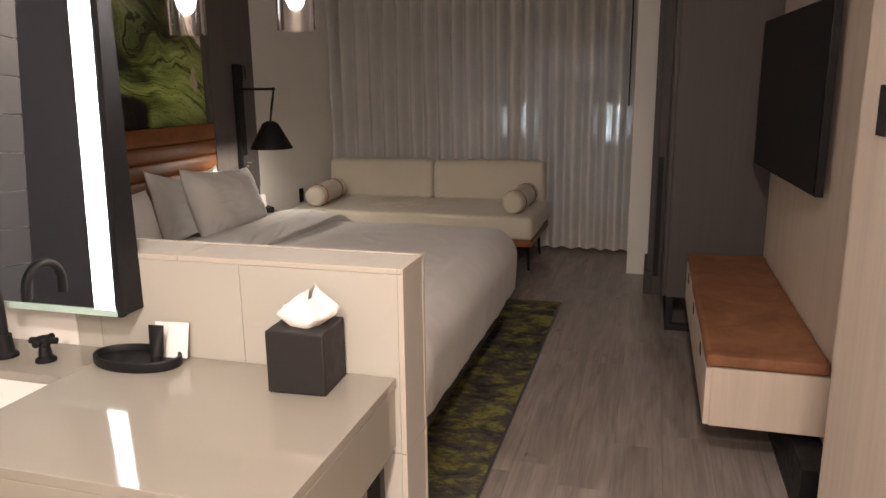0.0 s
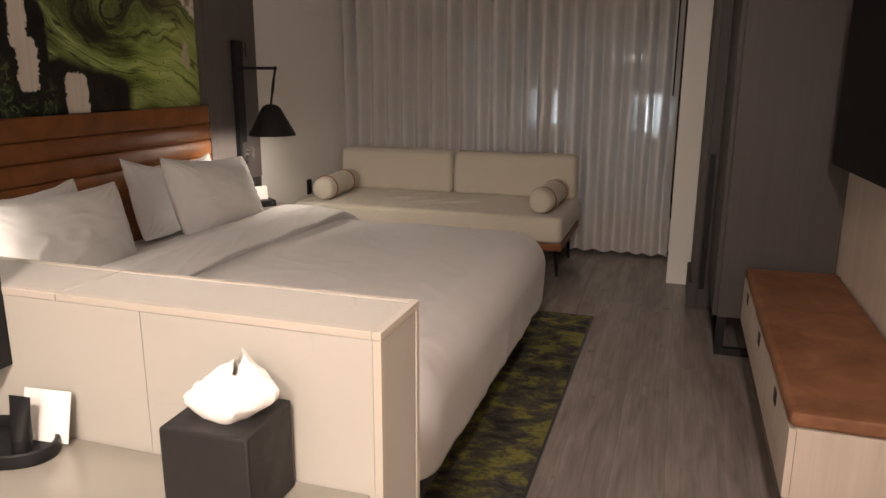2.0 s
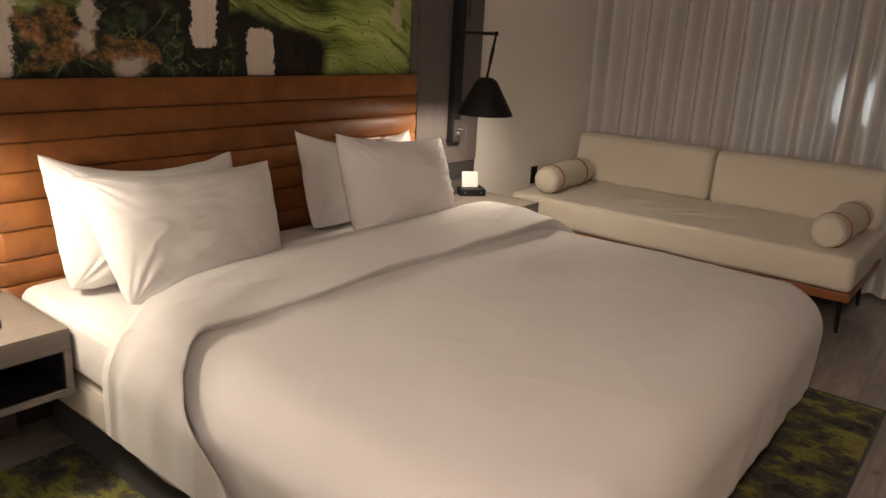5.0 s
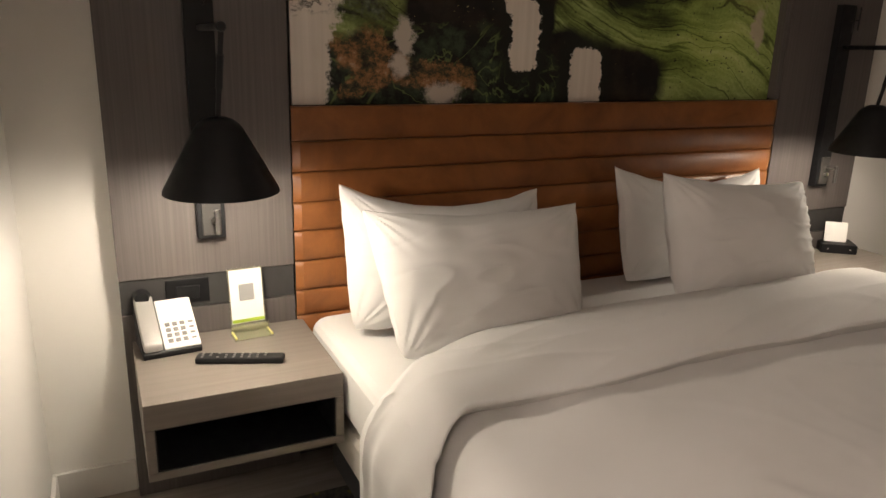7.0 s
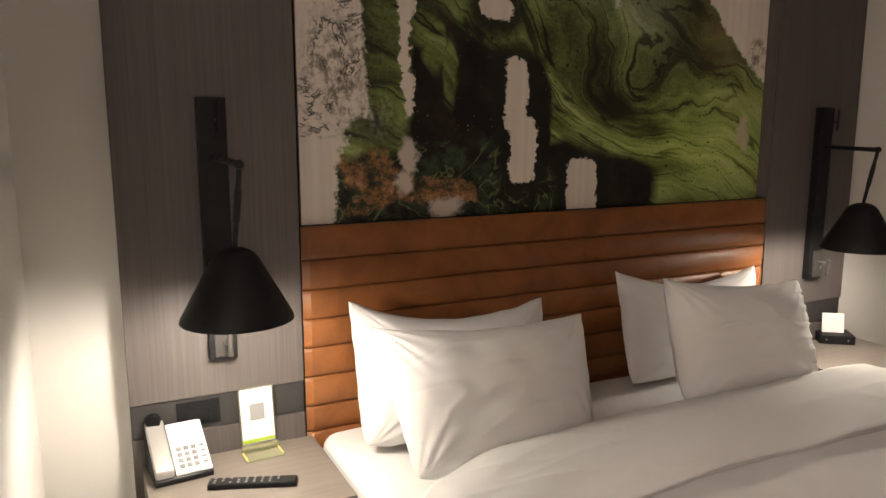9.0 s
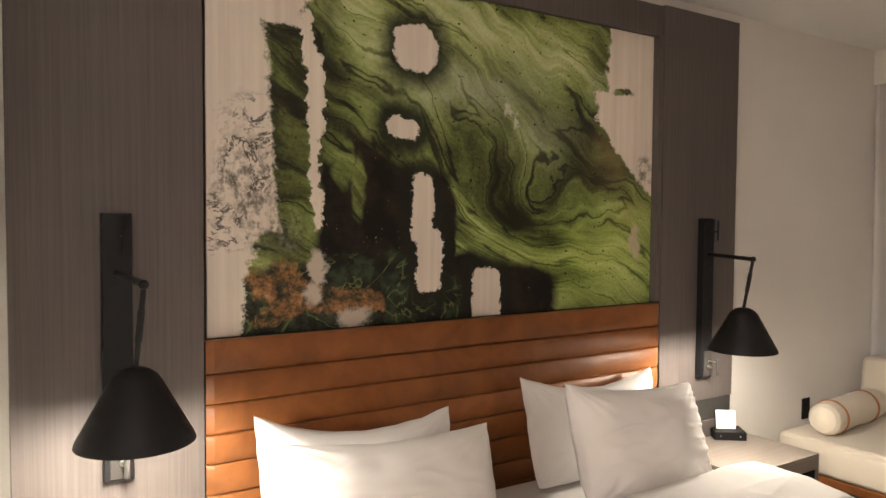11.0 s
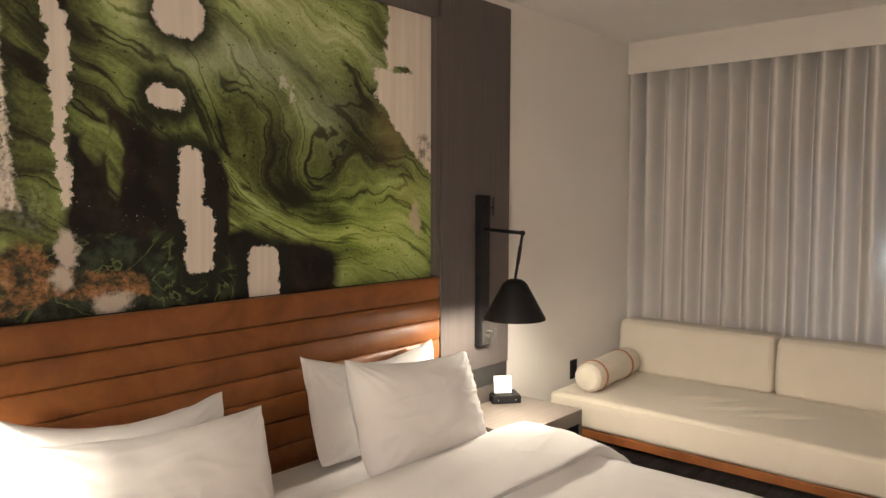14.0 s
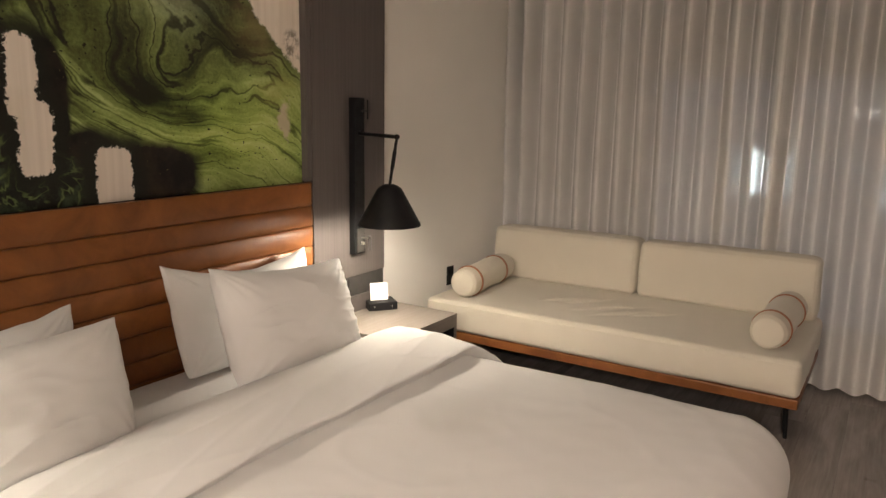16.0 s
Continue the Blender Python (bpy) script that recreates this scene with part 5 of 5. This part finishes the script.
def build_sign():
    t = thing("table_sign", (-2.81, 2.61, 0.515), "white card in a yellow acrylic stand", "sign")
    yel = acrylic("yellow acrylic", (0.93, 0.92, 0.70))
    m = Matrix.Translation((-2.850, 2.608, 0.5155)) @ Matrix.Rotation(radians(4), 4, "Z")

    def put(name, mat, args, lean=0.0, label="", bev=0.0):
        bm = box(bmesh.new(), *args, bev)
        bmesh.ops.transform(bm, matrix=m @ Matrix.Rotation(radians(lean), 4, "Y"), verts=bm.verts)
        return part(name, bm, mat, t, label)
    put("holder", yel, (-0.004, -0.052, 0.012, -0.001, 0.052, 0.196), -8)
    put("card", M_PAPER, (-0.0008, -0.048, 0.030, 0.0012, 0.048, 0.192), -8, "white printed card")
    put("green_bar", base("green print", (0.32, 0.46, 0.03), 0.6)[0], (0.0013, -0.048, 0.032, 0.0022, 0.048, 0.042), -8)
    put("printed_square", base("grey print", (0.30, 0.30, 0.29), 0.7)[0], (0.0013, -0.022, 0.098, 0.0020, 0.022, 0.148), -8)
    put("foot_front", yel, (0.004, -0.056, 0.0, 0.060, 0.056, 0.004), 0)
    put("foot_lip", yel, (0.0, -0.056, 0.0045, 0.004, 0.056, 0.034), 22)
    for y in (-0.053, 0.053):
        put("foot_edge", base("yellow edge", (0.80, 0.74, 0.28), 0.3)[0], (0.002, y - 0.0025, 0.0045, 0.058, y + 0.0025, 0.010), 0)
    return t


build_sign()


def build_sockets(y0, label):
    t = thing("wall_socket", (PX, y0 + 0.06, 0.61), label, "socket", "sockets beside the bed")
    slab("plate", PX - 0.0055, y0, 0.612, PX - 0.001, y0 + 0.122, 0.686, M_BLACK, t, 0.002)
    slab("outlet", PX - 0.0008, y0 + 0.028, 0.625, PX + 0.004, y0 + 0.094, 0.666, M_BLACKP, t, 0.003)
    return t


build_sockets(2.384, "black wall socket set in the dark strip")
build_sockets(4.90, "black wall socket set in the dark strip")


def build_card_holder():
    t = thing("charging_box", (-2.80, 5.12, 0.515), "small black box with a white card on the nightstand", "box")
    m = Matrix.Translation((-2.848, 5.200, 0.5155)) @ Matrix.Rotation(radians(-38), 4, "Z")

    def put(name, bm, mat, label=""):
        bmesh.ops.transform(bm, matrix=m, verts=bm.verts)
        return part(name, bm, mat, t, label)
    put("body", box(bmesh.new(), -0.062, -0.074, 0, 0.062, 0.074, 0.040, 0.004), M_BLACKP)
    for y in (-0.045, 0.045):
        put("stud", rod(bmesh.new(), (0.062, y, 0.02), (0.064, y, 0.02), 0.003, seg=10), M_STEEL)
    bm = box(bmesh.new(), -0.001, -0.046, 0.0, 0.001, 0.046, 0.088)
    bmesh.ops.transform(bm, matrix=Matrix.Translation((0.012, -0.008, 0.042)) @ Matrix.Rotation(radians(-10), 4, "Y"), verts=bm.verts)
    put("card", bm, M_PAPER, "white printed card")
    return t


build_card_holder()
t_out = thing("wall_outlet", (LEFT, 6.05, 0.50), "black wall outlet beside the sofa", "socket")
slab("plate", LEFT + 0.0005, 6.015, 0.455, LEFT + 0.008, 6.085, 0.570, M_BLACKP, t_out, 0.002)
slab("outlet", LEFT + 0.0082, 6.030, 0.485, LEFT + 0.011, 6.070, 0.540, M_BLACK, t_out, 0.002)

# ---- baseboards, downlights, rug ----
structure("baseboard", box(bmesh.new(), LEFT + 0.001, 2.032, 0.001, LEFT + 0.014, 2.260, 0.105, 0.002), M_TRIM, "white baseboard", "trim")
structure("baseboard", box(bmesh.new(), LEFT + 0.0145, 2.0305, 0.001, -1.422, 2.044, 0.105, 0.002), M_TRIM, "white baseboard", "trim")
structure("baseboard", box(bmesh.new(), LEFT + 0.001, 5.304, 0.001, LEFT + 0.014, 6.94, 0.105, 0.002), M_TRIM, "white baseboard", "trim")
# rings for the assumed, unseen entrance downlights
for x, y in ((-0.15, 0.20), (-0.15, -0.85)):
    t_dl = thing("downlight", (x, y, CEIL), "assumed recessed round ceiling downlight, lit, out of view", "ceiling light", "downlights of the entrance")
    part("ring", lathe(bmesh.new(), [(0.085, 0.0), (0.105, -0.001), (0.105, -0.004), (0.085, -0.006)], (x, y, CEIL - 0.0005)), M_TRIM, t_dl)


def rug_material():
    mat, b = base("moss pattern rug", (0.06, 0.06, 0.05), 0.95, spec=0.1)
    n, l = nodes_of(mat)
    v = coords(mat, (6.0, 7.5, 6.0))
    a = noise_tex(mat, v, 1.3, 6, 0.68, 0.35)
    c = noise_tex(mat, coords(mat, (34, 80, 34)), 1.0, 4, 0.7)
    d = noise_tex(mat, v, 0.45, 2)
    s = calc(mat, "ADD", calc(mat, "MULTIPLY", a, 0.66), calc(mat, "ADD", calc(mat, "MULTIPLY", c, 0.22), calc(mat, "MULTIPLY", d, 0.12)))
    l.new(ramp(mat, s, [(0.40, (0.036, 0.034, 0.032)), (0.47, (0.080, 0.075, 0.066)), (0.505, (0.095, 0.09, 0.060)), (0.530, (0.160, 0.152, 0.044)), (0.58, (0.245, 0.23, 0.072)), (0.64, (0.14, 0.14, 0.05))]), b.inputs["Base Color"])
    bump(mat, b, noise_tex(mat, coords(mat), 620, 2), 0.5, 0.003)
    return mat


t_rug = thing("rug", (-1.6, 3.6, 0), "flat dark rug with mottled moss and yellow pattern", "rug")
slab("rug_body", -2.70, 2.140, 0.0005, -0.668, 5.120, 0.012, rug_material(), t_rug, 0.002)
for a in ((-0.6675, 2.140, -0.657, 5.120), (-2.70, 5.1205, -0.657, 5.130), (-2.70, 2.130, -0.657, 2.1395)):
    slab("border", a[0], a[1], 0.0005, a[2], a[3], 0.0125, M_BASE, t_rug, 0.001, "black bound edge")

# ---- tiles of the vanity side wall and planks of the floor ----
M_TILE = stone("slate grey tile", (0.034, 0.042, 0.054), (0.06, 0.066, 0.075), 0.4, 0.15)
bath = bpy.data.objects["wall_bath"]
slab("grout", -2.0499, 1.25, 0.80, -2.046, 1.876, CEIL - 0.01, base("pale grout", (0.34, 0.35, 0.36), 0.8)[0], bath, 0)
tile_meshes = {w: mesh_of("tile", box(bmesh.new(), 0, 0, 0, 0.006, w, 0.1130, 0.001), M_TILE) for w in (0.286, 0.141, 0.046, 0.189)}
for r in range(14):
    for y, w in (((1.25, 0.141), (1.395, 0.286), (1.685, 0.189)) if r % 2 else ((1.25, 0.286), (1.54, 0.286), (1.83, 0.046))):
        ob = new("tile", tile_meshes[w])
        ob.parent = bath
        ob.location = (-2.0455, y, 0.8025 + r * 0.1165)
floor_ob = bpy.data.objects["floor"]
PW = 0.182
plank_meshes = {}
rng = random.Random(4)
for i in range(20):
    y = -1.69 - rng.random() * 1.2
    x = -2.955 + i * PW
    while y < 7.05:
        L = 1.22
        y0, y1 = max(y, -1.69), min(y + L - 0.0005, 7.05)
        if y1 - y0 > 0.02:
            key = round(y1 - y0, 3)
            if key not in plank_meshes:
                plank_meshes[key] = mesh_of("plank", box(bmesh.new(), 0, 0, -0.0055, PW - 0.0005, y1 - y0, 0.0, 0.0004, 1), M_FLOOR)
            ob = new("plank", plank_meshes[key])
            ob.parent = floor_ob
            ob.location = (x, y0, 0)
        y += L
